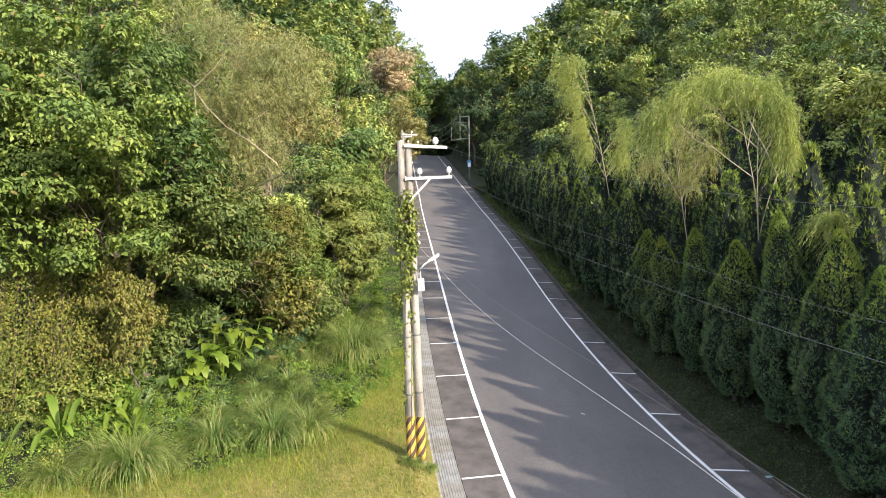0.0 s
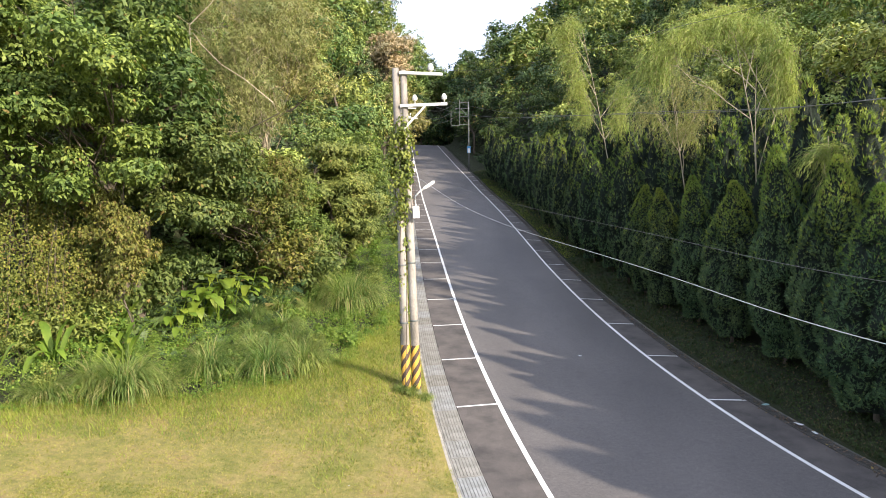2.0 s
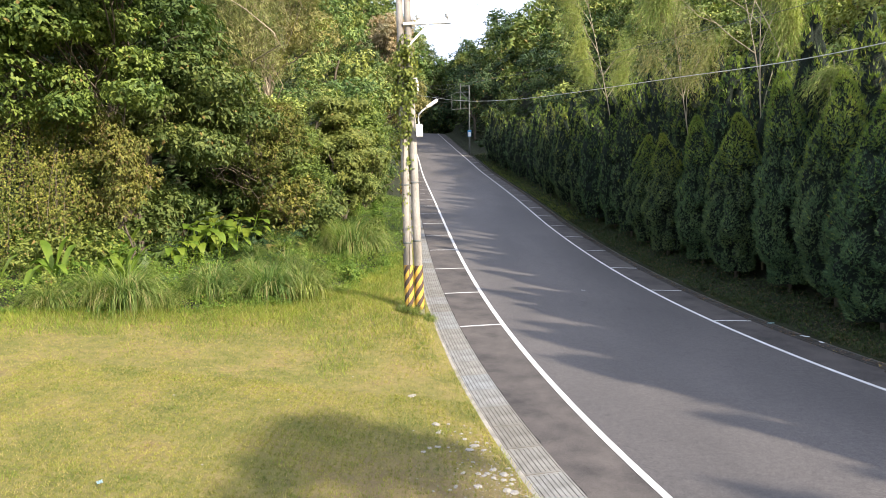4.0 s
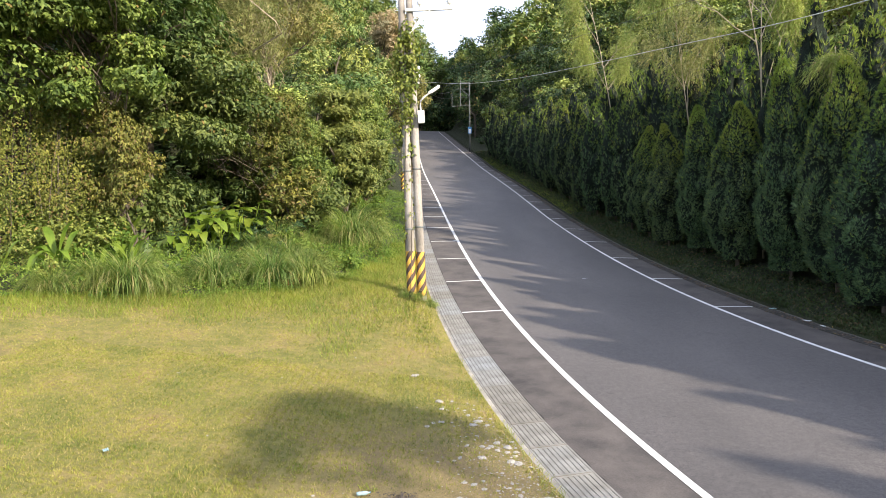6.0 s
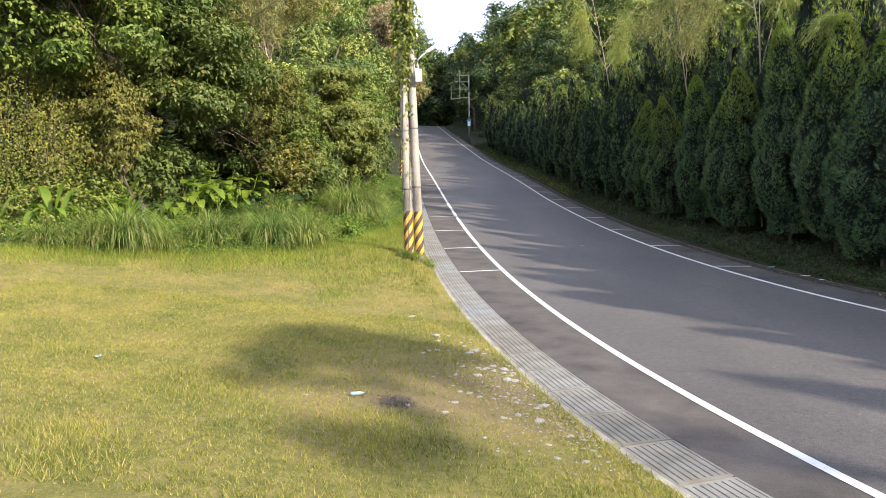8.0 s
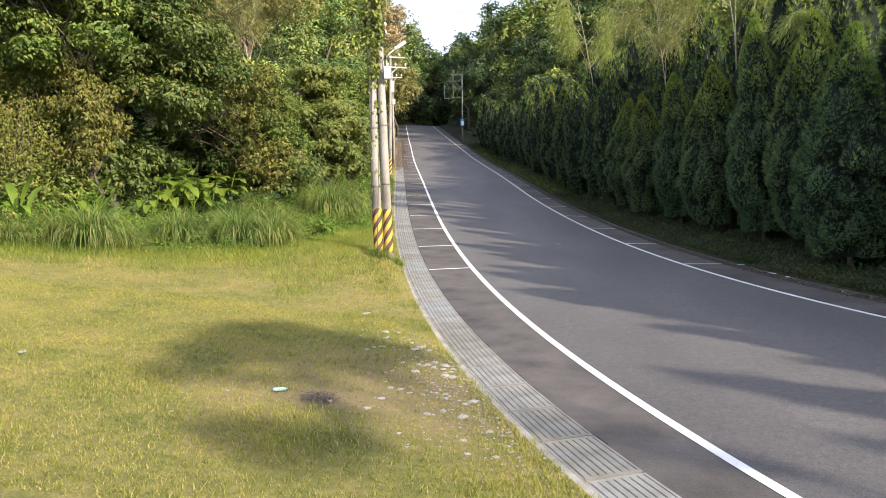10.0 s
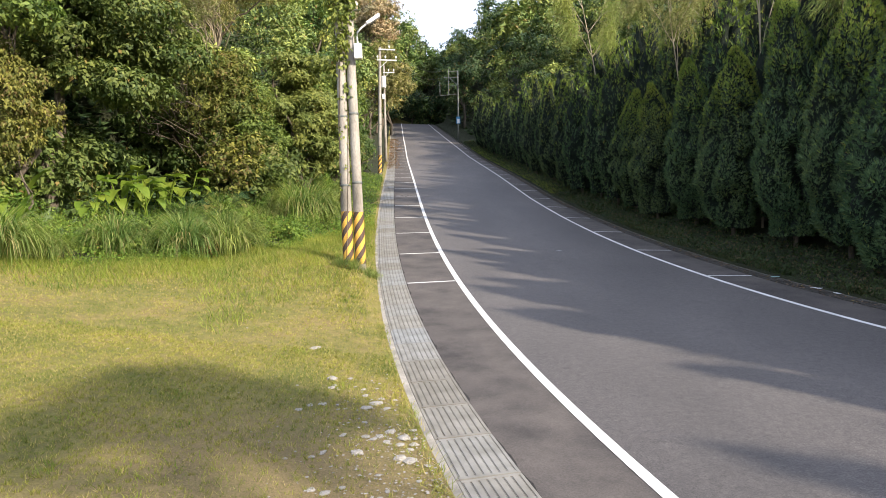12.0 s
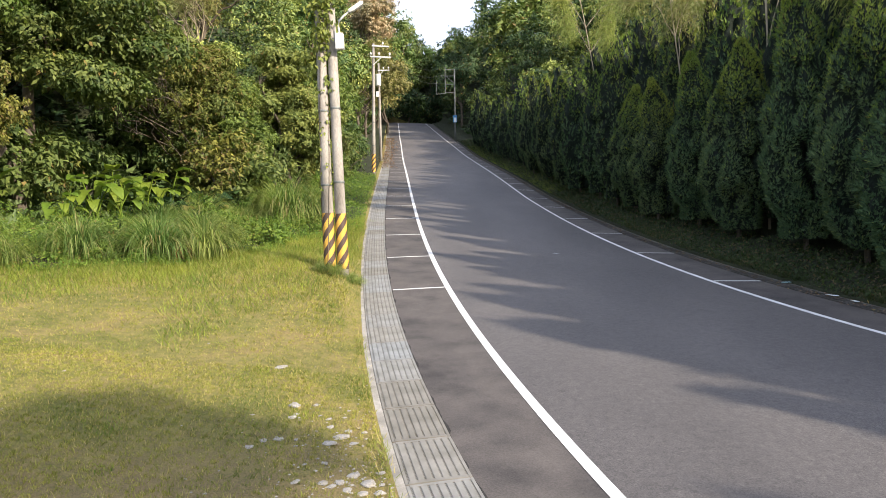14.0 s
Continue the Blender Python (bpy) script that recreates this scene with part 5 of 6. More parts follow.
def cover():
    rng = rng_of(501)

    def keep(x, y):
        wd, d = wood_depth(x, y), lawn_side(x, y)
        return (fringe(x, y) > -0.1) & (wd < 4) & (d > 0.1)
    x, y = scatter(rng, 170000, -15, -1, 14.5, 52, keep)
    n = len(x)
    wd = wood_depth(x, y)
    hgt = 0.14 + 0.5 * smooth(-0.2, 1.6, fringe(x, y)) * (0.6 + 0.4 * np.sin(x * 2.1) * np.cos(y * 1.7))
    P = np.stack([x, y, ground(x, y) + hgt * rng.random(n) ** 0.7], 1)
    D = unit(rng.normal(size=(n, 3)) + (0, 0, 0.3))
    N = unit(rng.normal(size=(n, 3)) * 0.5 + (0, -0.3, 1.0))
    sz = rng.uniform(0.035, 0.085, n)
    ob = part("ground_cover", mesh_from("ground_cover", *leaf_tris(P, D, N, sz, sz * 0.7)), COVER)
    tagged(ob, "low leafy weeds and creepers on the verge", "weeds", kind="stuff")
    rng = rng_of(504)
    x, y = scatter(rng, 150000, -15, 0, 13, 32, lambda a, b: (np.abs(fringe(a, b) + 0.75) < 1.4 + 0.3 * np.sin(a * 1.7)) & (rng.random(len(a)) < np.clip(1.0 + 0.42 * fringe(a, b), 0.2, 1)) & (lawn_side(a, b) > 0.05))
    P = np.stack([x, y, ground(x, y) - 0.01], 1)
    ob = part("edge_grass", mesh_from("edge_grass", *blade_set(rng, P, 0.24, 0.012, 0.4, 0.6, 1)), BLADE_EDGE)
    tagged(ob, "lush longer green grass along the lawn edge", "grass", kind="stuff")
    rng = rng_of(505)
    n = 2600
    y = 62 + 44 * rng.random(n) ** 0.8
    u = -bay_w(y) - DRAIN_W * 0.5 + rng.normal(size=n) * 0.45
    P = np.stack([line_x(y) + u, y, road_h(u, y) + 0.03], 1)
    D = unit(np.stack([rng.normal(size=n), rng.normal(size=n), rng.normal(size=n) * 0.2], 1))
    N = unit(np.stack([rng.normal(size=n) * 0.3, rng.normal(size=n) * 0.3, np.ones(n)], 1))
    ob = part("leaf_litter", mesh_from("leaf_litter", *leaf_tris(P, D, N, 0.16, 0.11)), FALLEN)
    tagged(ob, "fallen brown leaves gathered over the upper drain", "leaf litter", kind="stuff")
    rng = rng_of(508)
    n = 5200
    y = 8 + 84 * rng.random(n) ** 1.3
    u = lane_w(y) + BAY_R + RDRAIN_W * 0.6 + rng.normal(size=n) * 0.16
    P = np.stack([line_x(y) + u, y, road_h(u, y) + 0.025 + 0.02 * rng.random(n)], 1)
    D = unit(np.stack([rng.normal(size=n), rng.normal(size=n), rng.normal(size=n) * 0.3], 1))
    N = unit(np.stack([rng.normal(size=n) * 0.4, rng.normal(size=n) * 0.4, np.ones(n)], 1))
    sz = rng.uniform(0.03, 0.09, n)
    ob = part("drain_debris", mesh_from("drain_debris", *leaf_tris(P, D, N, sz, sz * 0.7)), DEBRIS)
    tagged(ob, "dry leaves and grit lying over the drain below the hedge", "leaf litter", kind="stuff")
    rng = rng_of(502)

    y = 6 + 94 * rng.random(52000) ** 1.6
    x = line_x(y) + lane_w(y) + BAY_R + RDRAIN_W + 0.05 + 2.4 * rng.random(len(y)) ** 1.2
    P = np.stack([x, y, ground(x, y) - 0.01], 1)
    ob = part("verge_weeds", mesh_from("verge_weeds", *leaf_tris(P + np.array([0, 0, 1.0]) * (0.22 * rng.random(len(P)) ** 1.5)[:, None], unit(rng.normal(size=P.shape)), unit(rng.normal(size=P.shape) * 0.5 + (-0.3, -0.2, 1.0)), rng.uniform(0.03, 0.085, len(P)) * (1 + y / 60), rng.uniform(0.02, 0.05, len(P)) * (1 + y / 60))), VERGE_SHADED)
    tagged(ob, "low leafy weeds below the hedge, greens darkened for its shade", "weeds", kind="stuff")
    rng = rng_of(509)
    y = 8 + 50 * rng.random(26000) ** 1.3
    x = line_x(y) + lane_w(y) + BAY_R + RDRAIN_W + 0.04 + np.abs(rng.normal(size=len(y))) * 0.65
    ok = np.sin(y * 2.7) + np.sin(y * 1.1 + x) + rng.normal(size=len(y)) * 0.7 > -0.5
    P = np.stack([x, y, ground(x, y) - 0.01], 1)[ok]
    ob = part("verge_grass", mesh_from("verge_grass", *blade_set(rng, P, 0.20, 0.010, 0.5, 0.7, 1)), VERGE_SHADED)
    tagged(ob, "ragged grass along the drain, darkened for the shade below the hedge", "grass", kind="stuff")
    y = rng.uniform(42, 92, 6000)
    x = line_x(y) + lane_w(y) + BAY_R + RDRAIN_W + 0.06 + np.abs(rng.normal(size=len(y))) * 0.55
    P = np.stack([x, y, ground(x, y) - 0.01], 1)
    ob = part("verge_grass", mesh_from("verge_grass", *blade_set(rng, P, 0.26, 0.03, 0.5, 0.7, 1)), BLADE_EDGE)
    tagged(ob, "fresh green grass strip at the foot of the upper hedge", "grass", kind="stuff")


def undergrowth():
    """Low growth that hides the soil of both slopes near the road."""
    rng = rng_of(503)
    y = rng.uniform(9, 90, 30000)
    g = 4.2 + 19 * rng.random(len(y)) ** 1.3
    x = line_x(y) + lane_w(y) + BAY_R + RDRAIN_W + g
    y3 = rng.uniform(90, 215, 22000)
    x3 = line_x(y3) - 60 + 120 * rng.random(len(y3))
    far_off = (x3 < line_x(y3) - 5) | (x3 > line_x(y3) + lane_w(y3) + 4) | (y3 > 158)
    x3, y3 = x3[far_off], y3[far_off]
    y4 = rng.uniform(21.5, 30, 6000)
    x4 = rng.uniform(-16, -6.5, 6000)
    y2 = rng.uniform(20, 150, 36000)
    x2 = line_x(y2) - 6.0 - 4.0 * (1 - smooth(20, 40, y2)) - 26 * rng.random(len(y2)) ** 1.3
    x, y = np.concatenate([x, x2, x3, x4]), np.concatenate([y, y2, y3, y4])
    n = len(x)
    P = np.stack([x, y, ground(x, y) + 0.1 + 0.9 * rng.random(n) + 0.9 * np.sin(x * 0.31 + 1.3) * np.cos(y * 0.27)], 1)
    N = unit(rng.normal(size=(n, 3)) * 0.45 + (0, -0.2, 1.0))
    R = rng.normal(size=(n, 3))
    D = unit(R - N * (R * N).sum(1, keepdims=True))
    big = np.where(y > 90, 2.0, 1.0)
    # the shade between the crowns is put into this dark leaf colour
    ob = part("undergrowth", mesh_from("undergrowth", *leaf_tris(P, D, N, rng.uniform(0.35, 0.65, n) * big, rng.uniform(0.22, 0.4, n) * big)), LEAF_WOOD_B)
    tagged(ob, "low green undergrowth on the wooded slopes", "undergrowth", kind="stuff")


lawn()
long_grass()
cover()
undergrowth()
# ---- broad-leaved plants in front of the wood ----
def big_leaf(length, width, heart, arch, stalk, rise=0.35):
    """One leaf on its stalk: a blade of six rows with a folded midrib, arching over."""
    f = np.linspace(0, 1, 8)
    cross = np.array([-1.0, -0.5, 0.0, 0.5, 1.0])
    if heart:
        w = width * np.sqrt(np.clip(np.sin(np.pi * (f * 0.86 + 0.14)), 0, 1)) * (1 - 0.45 * f)
    else:
        w = width * np.clip(np.sin(np.pi * (f * 0.94 + 0.05)), 0, 1) ** 0.45
    lean = 0.35
    base = np.array([0, stalk * lean, stalk])
    v = []
    for t, ww in zip(f, w):
        c = base + np.array([0, length * t * (1.05 - 0.45 * rise), length * (rise * t - arch * t * t)])
        back = -0.18 * length if heart and t == 0 else 0.0
        for s in cross:
            v.append(c + np.array([s * ww / 2, back * abs(s), 0.16 * abs(s) * ww - 0.05 * ww * s * s + 0.015 * math.sin(9 * t + 4 * s)]))
    i = np.arange(40).reshape(8, 5)
    q = np.stack([i[:-1, :-1], i[:-1, 1:], i[1:, 1:], i[1:, :-1]], -1).reshape(-1, 4)
    tube = tube_set([(0, 0, -0.05), (0, stalk * lean * 0.4, stalk * 0.55), tuple(base)], [0.022, 0.018, 0.012], 5)
    me = mesh_from("leaf", *join((np.array(v), q), tube))
    me.polygons.foreach_set("use_smooth", np.ones(len(me.polygons), bool))
    return me


TARO_LEAF = [big_leaf(0.52, 0.42, True, 0.75, 0.85), big_leaf(0.44, 0.36, True, 0.95, 0.65), big_leaf(0.48, 0.38, True, 0.5, 1.05)]
BANANA_LEAF = [big_leaf(1.25, 0.24, False, 0.85, 0.6, 1.05), big_leaf(1.1, 0.22, False, 1.1, 0.55, 0.9), big_leaf(1.2, 0.23, False, 0.55, 0.7, 1.2)]


def leafy_plant(name, label, kinds, x, y, n, s, seed):
    rng = rng_of(seed)
    ob = tagged(new(name), label, "plant", "large-leaved plants before the wood")
    ob.matrix_basis = at_ground(x, y, 0, 0, (s, s, s))
    for i in range(n):
        lf = part("leaf", kinds[i % len(kinds)], LEAF_BIG, ob)
        k = rng.uniform(0.75, 1.15)
        lf.matrix_basis = Matrix.LocRotScale((rng.normal() * 0.08, rng.normal() * 0.08, 0), Euler((rng.normal() * 0.12, 0, (2.4 * i + rng.normal() * 0.3) if kinds is BANANA_LEAF else (math.pi + 0.5 + rng.normal() * 0.8))), (k, k, k))
    return ob


for i, (x, y, n, s) in enumerate([(-9.9, 23.4, 5, 1.2), (-9.5, 24.3, 7, 1.35), (-8.9, 24.9, 6, 1.3), (-9.6, 25.6, 6, 1.4), (-8.8, 26.4, 6, 1.3), (-9.4, 27.2, 6, 1.45), (-8.6, 27.8, 6, 1.4), (-9.9, 28.6, 5, 1.4), (-9.3, 22.2, 4, 1.0), (-13.0, 16.9, 5, 0.8)]):
    leafy_plant("taro_plant", "bright green plant with large heart-shaped leaves", TARO_LEAF, x, y, n, s, 700 + i)
for i, (x, y, n, s) in enumerate([(-11.5, 18.4, 9, 1.05), (-11.4, 21.3, 8, 1.2), (-9.9, 19.4, 8, 0.95), (-10.6, 20.2, 6, 1.0), (-12.6, 17.2, 6, 0.7)]):
    leafy_plant("banana_plant", "young banana plant with long arching leaves", BANANA_LEAF, x, y, n, s, 720 + i)


# ---- poles and lines ----
def plain(name, col, rough, metal=0.0, scale=6.0):
    return rough_mat(name, [(0.3, tuple(c * 0.78 for c in col)), (0.7, col)], scale, rough, fine=50, bump_s=0.12, bump_d=0.003, metal=metal)


YELLOW, BLACK = plain("band_yellow", (0.56, 0.33, 0.055), 0.65, scale=9.0), plain("band_black", (0.07, 0.045, 0.034), 0.65, scale=9.0)
LAMP_GREY, BLUE_SIGN, BOTTLE = plain("lamp_grey", (0.74, 0.74, 0.72), 0.45), plain("sign_blue", (0.05, 0.22, 0.42), 0.5), plain("bottle_pale", (0.27, 0.38, 0.40), 0.2)
SIGN_WHITE = plain("sign_white", (0.7, 0.72, 0.72), 0.5)
STONE = rough_mat("stone_pale", [(0.3, (0.19, 0.18, 0.155)), (0.7, (0.38, 0.36, 0.325))], 5.0, 0.9, fine=40)


def box_bm(sx, sy, sz, bevel=0.0, at=(0, 0, 0)):
    bm = bmesh.new()
    bmesh.ops.create_cube(bm, size=1.0, matrix=Matrix.Translation(at) @ Matrix.Diagonal((sx, sy, sz, 1)))
    if bevel:
        bmesh.ops.bevel(bm, geom=bm.edges[:], offset=bevel, segments=2, affect="EDGES")
    return bm


def lathe(profile, sides=16):
    """A turned body from (radius, height) pairs, capped at both ends."""
    bm = bmesh.new()
    rings = []
    for r, z in profile:
        rings.append([bm.verts.new((r * math.cos(2 * math.pi * i / sides), r * math.sin(2 * math.pi * i / sides), z)) for i in range(sides)])
    for a, b in zip(rings, rings[1:]):
        for i in range(sides):
            f = bm.faces.new((a[i], a[(i + 1) % sides], b[(i + 1) % sides], b[i]))
            f.smooth = True
    bm.faces.new(rings[0][::-1])
    bm.faces.new(rings[-1])
    return bm


def beam(name, a, b, w, h, mat, parent, label=""):
    """A bar of w x h section from a to b, in the thing's own space."""
    a, b = Vector(a), Vector(b)
    ob = part(name, box_bm(w, h, (b - a).length, min(w, h) * 0.12), mat, parent, label)
    ob.matrix_basis = Matrix.LocRotScale((a + b) / 2, (b - a).to_track_quat("Z", "Y"), (1, 1, 1))
    return ob


INSULATOR = lathe([(0.02, -0.10), (0.02, 0.0), (0.05, 0.01), (0.085, 0.04), (0.06, 0.06), (0.095, 0.09), (0.07, 0.12), (0.05, 0.17), (0.03, 0.19)], 14)
INSULATOR_ME = bpy.data.meshes.new("insulator")
INSULATOR.to_mesh(INSULATOR_ME)
INSULATOR.free()


def insulator(x, y, z, parent, s=1.0):
    ob = part("insulator", INSULATOR_ME, PORCELAIN, parent, "white porcelain insulator")
    ob.matrix_basis = Matrix.LocRotScale((x, y, z), Euler((0, 0, 0)), (s, s, s))


def band_mesh(r0, r1, z0, z1, rise=1.2, period=0.4):
    """Hazard sleeve: yellow with dark slanting stripes that wind round the pole."""
    na = 40
    turns = np.arange(-rise, z1 - z0 + period / 2, period / 2)
    ang, base = np.meshgrid(np.linspace(0, 2 * np.pi, na + 1), turns, indexing="ij")
    z = np.clip(base + rise * ang / (2 * np.pi), 0, z1 - z0) + z0
    r = r0 + (r1 - r0) * (z - z0) / (z1 - z0)
    i = np.arange((na + 1) * len(turns)).reshape(na + 1, len(turns))
    q = np.stack([i[:-1, :-1], i[1:, :-1], i[1:, 1:], i[:-1, 1:]], -1)
    flat = np.ptp(z.ravel()[q], axis=-1) > 1e-5
    dark = np.broadcast_to(np.arange(len(turns) - 1) % 2 == 0, flat.shape)
    me = mesh_from("warning_band", np.stack([r * np.cos(ang), r * np.sin(ang), z], -1).reshape(-1, 3), q[flat])
    me.materials.append(YELLOW)
    me.materials.append(BLACK)
    me.polygons.foreach_set("material_index", dark[flat].astype(np.int32))
    me.polygons.foreach_set("use_smooth", np.ones(int(flat.sum()), bool))
    return me


def utility_pole(x, y, z, h, r0, r1, lean=(0, 0), label="tall weathered concrete utility pole with hazard bands at its foot", band=1.45, mat=CONCRETE_POLE):
    ob = tagged(new("utility_pole"), label, "pole", "utility poles")
    ob.matrix_basis = Matrix.LocRotScale((x, y, z), Euler((-lean[1] / h, lean[0] / h, 0)), (1, 1, 1))
    part("shaft", lathe([(r0 + (r1 - r0) * f, h * f - 0.5 * (f == 0)) for f in (0, 0.2, 0.4, 0.6, 0.8, 1)], 18), mat, ob)
    if band:
        k = r0 + 0.006
        ob_b = new("warning_band", band_mesh(k, k + (r1 - r0) * band / h, 0.0, band))
        ob_b.parent = ob
        ob_b["label"] = "yellow and dark brown striped hazard band"
    for zz in (2.1, 3.9):
        if band:
            rr = r0 + (r1 - r0) * zz / h + 0.004
            part("clamp", lathe([(rr, zz), (rr + 0.006, zz + 0.01), (rr + 0.006, zz + 0.05), (rr, zz + 0.06)], 18), GALVANISED, ob)
    return ob


pole_a = utility_pole(-0.91, 19.42, 0.24, 9.92, 0.138, 0.10, (-0.06, 0.42), band=1.36)
utility_pole(-1.225, 19.40, 0.18, 10.05, 0.142, 0.10, (0.02, 0.42))
# cross-arms of the near pole, in its own space
for args in (((-0.12, -0.12, 9.83), (1.22, -0.12, 9.72)), ((-0.14, -0.13, 8.80), (1.33, -0.13, 8.80))):
    beam("crossarm", *args, 0.075, 0.09, STEEL_ARM, pole_a, "pale steel cross-arm")
beam("brace", (-0.05, -0.13, 8.08), (0.64, -0.13, 8.76), 0.05, 0.06, STEEL_ARM, pole_a, "pale steel brace")
insulator(0.86, -0.12, 9.84, pole_a, 1.15)
insulator(0.33, -0.13, 8.93, pole_a)
insulator(1.24, -0.13, 8.93, pole_a)
beam("bracket", (-0.1, 0.0, 6.65), (0.24, 0.0, 6.65), 0.03, 0.03, GALVANISED, pole_a)
insulator(0.2, 0, 6.75, pole_a, 0.6)
insulator(0.2, 0, 7.0, pole_a, 0.6)


def climber():
    """Creeper on the paired poles, thickest below the cross-arms."""
    rng = rng_of(800)
    B = [(-1.17 + rng.normal() * 0.10, 19.62 + rng.normal() * 0.1, z, 0.15 + 0.12 * math.exp(-((z - 7.3) / 1.1) ** 2), 0.17, 0.34) for z in np.arange(4.6, 8.6, 0.24)]
    B += [(-0.93 + rng.normal() * 0.05, 19.55, z, 0.13, 0.15, 0.3) for z in np.arange(6.6, 7.8, 0.3)]
    v1 = foliage(rng, B, 520, 5, 0.13, 0.08, 0.5, 0.4, 0.55)
    B2 = [(-1.24, 19.42 + 0.02 * z, z, 0.19, 0.19, 0.25) for z in np.arange(2.0, 4.8, 0.3)]
    v2 = foliage(rng, B2, 60, 4, 0.09, 0.06, 0.5, 0.4, 0.85)
    ob = tagged(new("climber"), "green creeper wrapped round the upper utility pole", "climber")
    part("foliage", mesh_from("foliage", *join(v1, v2)), LEAF_BROAD, ob)
    stems = [tube_set([(-1.225 + (0.148 - 0.004 * z) * math.cos(a + z * 0.4), 19.40 + 0.042 * (z - 0.18) + (0.148 - 0.004 * z) * math.sin(a + z * 0.4), z) for z in np.arange(0.3, 9.0, 0.4)], 0.012, 5) for a in (0.4, 2.6, 4.4)]
    part("stem", mesh_from("stem", *join(*stems)), BARK_DARK, ob)


climber()


def street_lamp(x, y, z, s=1.0):
    """Arm lamp with its control box, clamped to a pole."""
    ob = tagged(new("street_lamp"), "grey street lamp arm with control box clamped to a pole", "street lamp", "street lamps")
    ob.matrix_basis = Matrix.LocRotScale((x, y, z), Euler((0, 0, 0)), (s, s, s))
    part("control_box", box_bm(0.20, 0.15, 0.38, 0.012, (0, -0.05, 0)), LAMP_GREY, ob, "pale grey metal box")
    arm = [(0.0, 0, 0.15), (-0.02, 0, 0.35), (0.0, 0, 0.50), (0.12, 0, 0.62), (0.30, 0, 0.74)]
    part("arm", mesh_from("arm", *tube_set(arm, 0.025, 8)), LAMP_GREY, ob)
    head = part("lamp_head", box_bm(0.44, 0.17, 0.075, 0.03), LAMP_GREY, ob, "flat lamp head")
    head.matrix_basis = Matrix.LocRotScale((0.42, 0, 0.82), Euler((0, radians(-32), 0)), (1, 1, 1))
    lens = part("lens", box_bm(0.30, 0.12, 0.02, 0.005, (0.03, 0, -0.045)), PORCELAIN, head)
    beam("strap", (-0.12, 0.05, 0.05), (0.0, 0.05, 0.05), 0.03, 0.03, GALVANISED, ob)


street_lamp(-0.72, 19.48, 5.74)

# second pole up the road, with a lamp and a companion pole that carries a transformer
pole_c = utility_pole(-3.52, 54.8, 5.1, 10.2, 0.16, 0.10, (0.45, 0.2))
beam("crossarm", (-0.10, -0.12, 10.0), (1.25, -0.12, 9.95), 0.08, 0.10, STEEL_ARM, pole_c)
beam("crossarm", (-0.25, -0.12, 9.15), (1.40, -0.12, 9.1), 0.08, 0.10, STEEL_ARM, pole_c)
beam("brace", (0.0, -0.12, 8.5), (0.62, -0.12, 9.08), 0.05, 0.05, STEEL_ARM, pole_c)
for ix, iz in ((0.75, 10.12), (0.45, 9.3), (1.30, 9.28), (-0.2, 9.3)):
    insulator(ix, -0.12, iz, pole_c)
part("meter_box", box_bm(0.22, 0.16, 0.42, 0.01, (0.32, -0.05, 6.2)), LAMP_GREY, pole_c, "pale grey metal box")
pole_d = utility_pole(-4.35, 72.0, 8.0, 9.9, 0.16, 0.10, (0.2, 0.2), "far weathered concrete utility pole with a transformer", 0)
beam("crossarm", (-0.1, -0.12, 9.1), (1.15, -0.12, 9.1), 0.08, 0.10, STEEL_ARM, pole_d)
beam("brace", (0.0, -0.12, 8.5), (0.5, -0.12, 9.05), 0.05, 0.05, STEEL_ARM, pole_d)
for ix, iz in ((0.5, 9.27), (1.05, 9.27)):
    insulator(ix, -0.12, iz, pole_d)
tf = part("transformer", lathe([(0.05, -0.62), (0.27, -0.60), (0.29, -0.55), (0.29, 0.5), (0.30, 0.52), (0.28, 0.6), (0.08, 0.66)], 18), LAMP_GREY, pole_d, "pale grey pole transformer")
tf.location = (-0.05, -0.42, 8.0)

# framed pole at the bend on the far side
pole_e = utility_pole(4.75, 104.0, 13.15, 11.05, 0.15, 0.10, (0.3, 0), "tall galvanised pole with a side frame and a blue sign", 0, GALVANISED)
for a, b in (((-1.45, 0, 10.95), (0.1, 0, 10.95)), ((-2.2, 0, 9.95), (0.15, 0, 9.95)), ((-1.45, 0, 8.65), (0.1, 0, 8.65)), ((-1.45, 0, 7.35), (0.05, 0, 7.35)), ((-1.45, 0, 10.05), (0.0, 0, 8.75)), ((-2.9, 0, 7.15), (-1.45, 0, 7.25))):
    beam("crossbar", a, b, 0.09, 0.09, GALVANISED, pole_e)
beam("frame_post", (-1.45, 0, 7.15), (-1.45, 0, 11.35), 0.12, 0.12, GALVANISED, pole_e)
beam("frame_post", (-2.85, 0, 7.05), (-2.85, 0, 9.35), 0.09, 0.09, GALVANISED, pole_e)
part("sign_board", box_bm(0.62, 0.03, 1.1, 0.01, (0.0, -0.18, 3.25)), BLUE_SIGN, pole_e, "blue sign board with a white panel")
part("sign_panel", box_bm(0.40, 0.03, 0.7, 0.008, (0.02, -0.205, 3.1)), SIGN_WHITE, pole_e, "white panel with unreadable print")


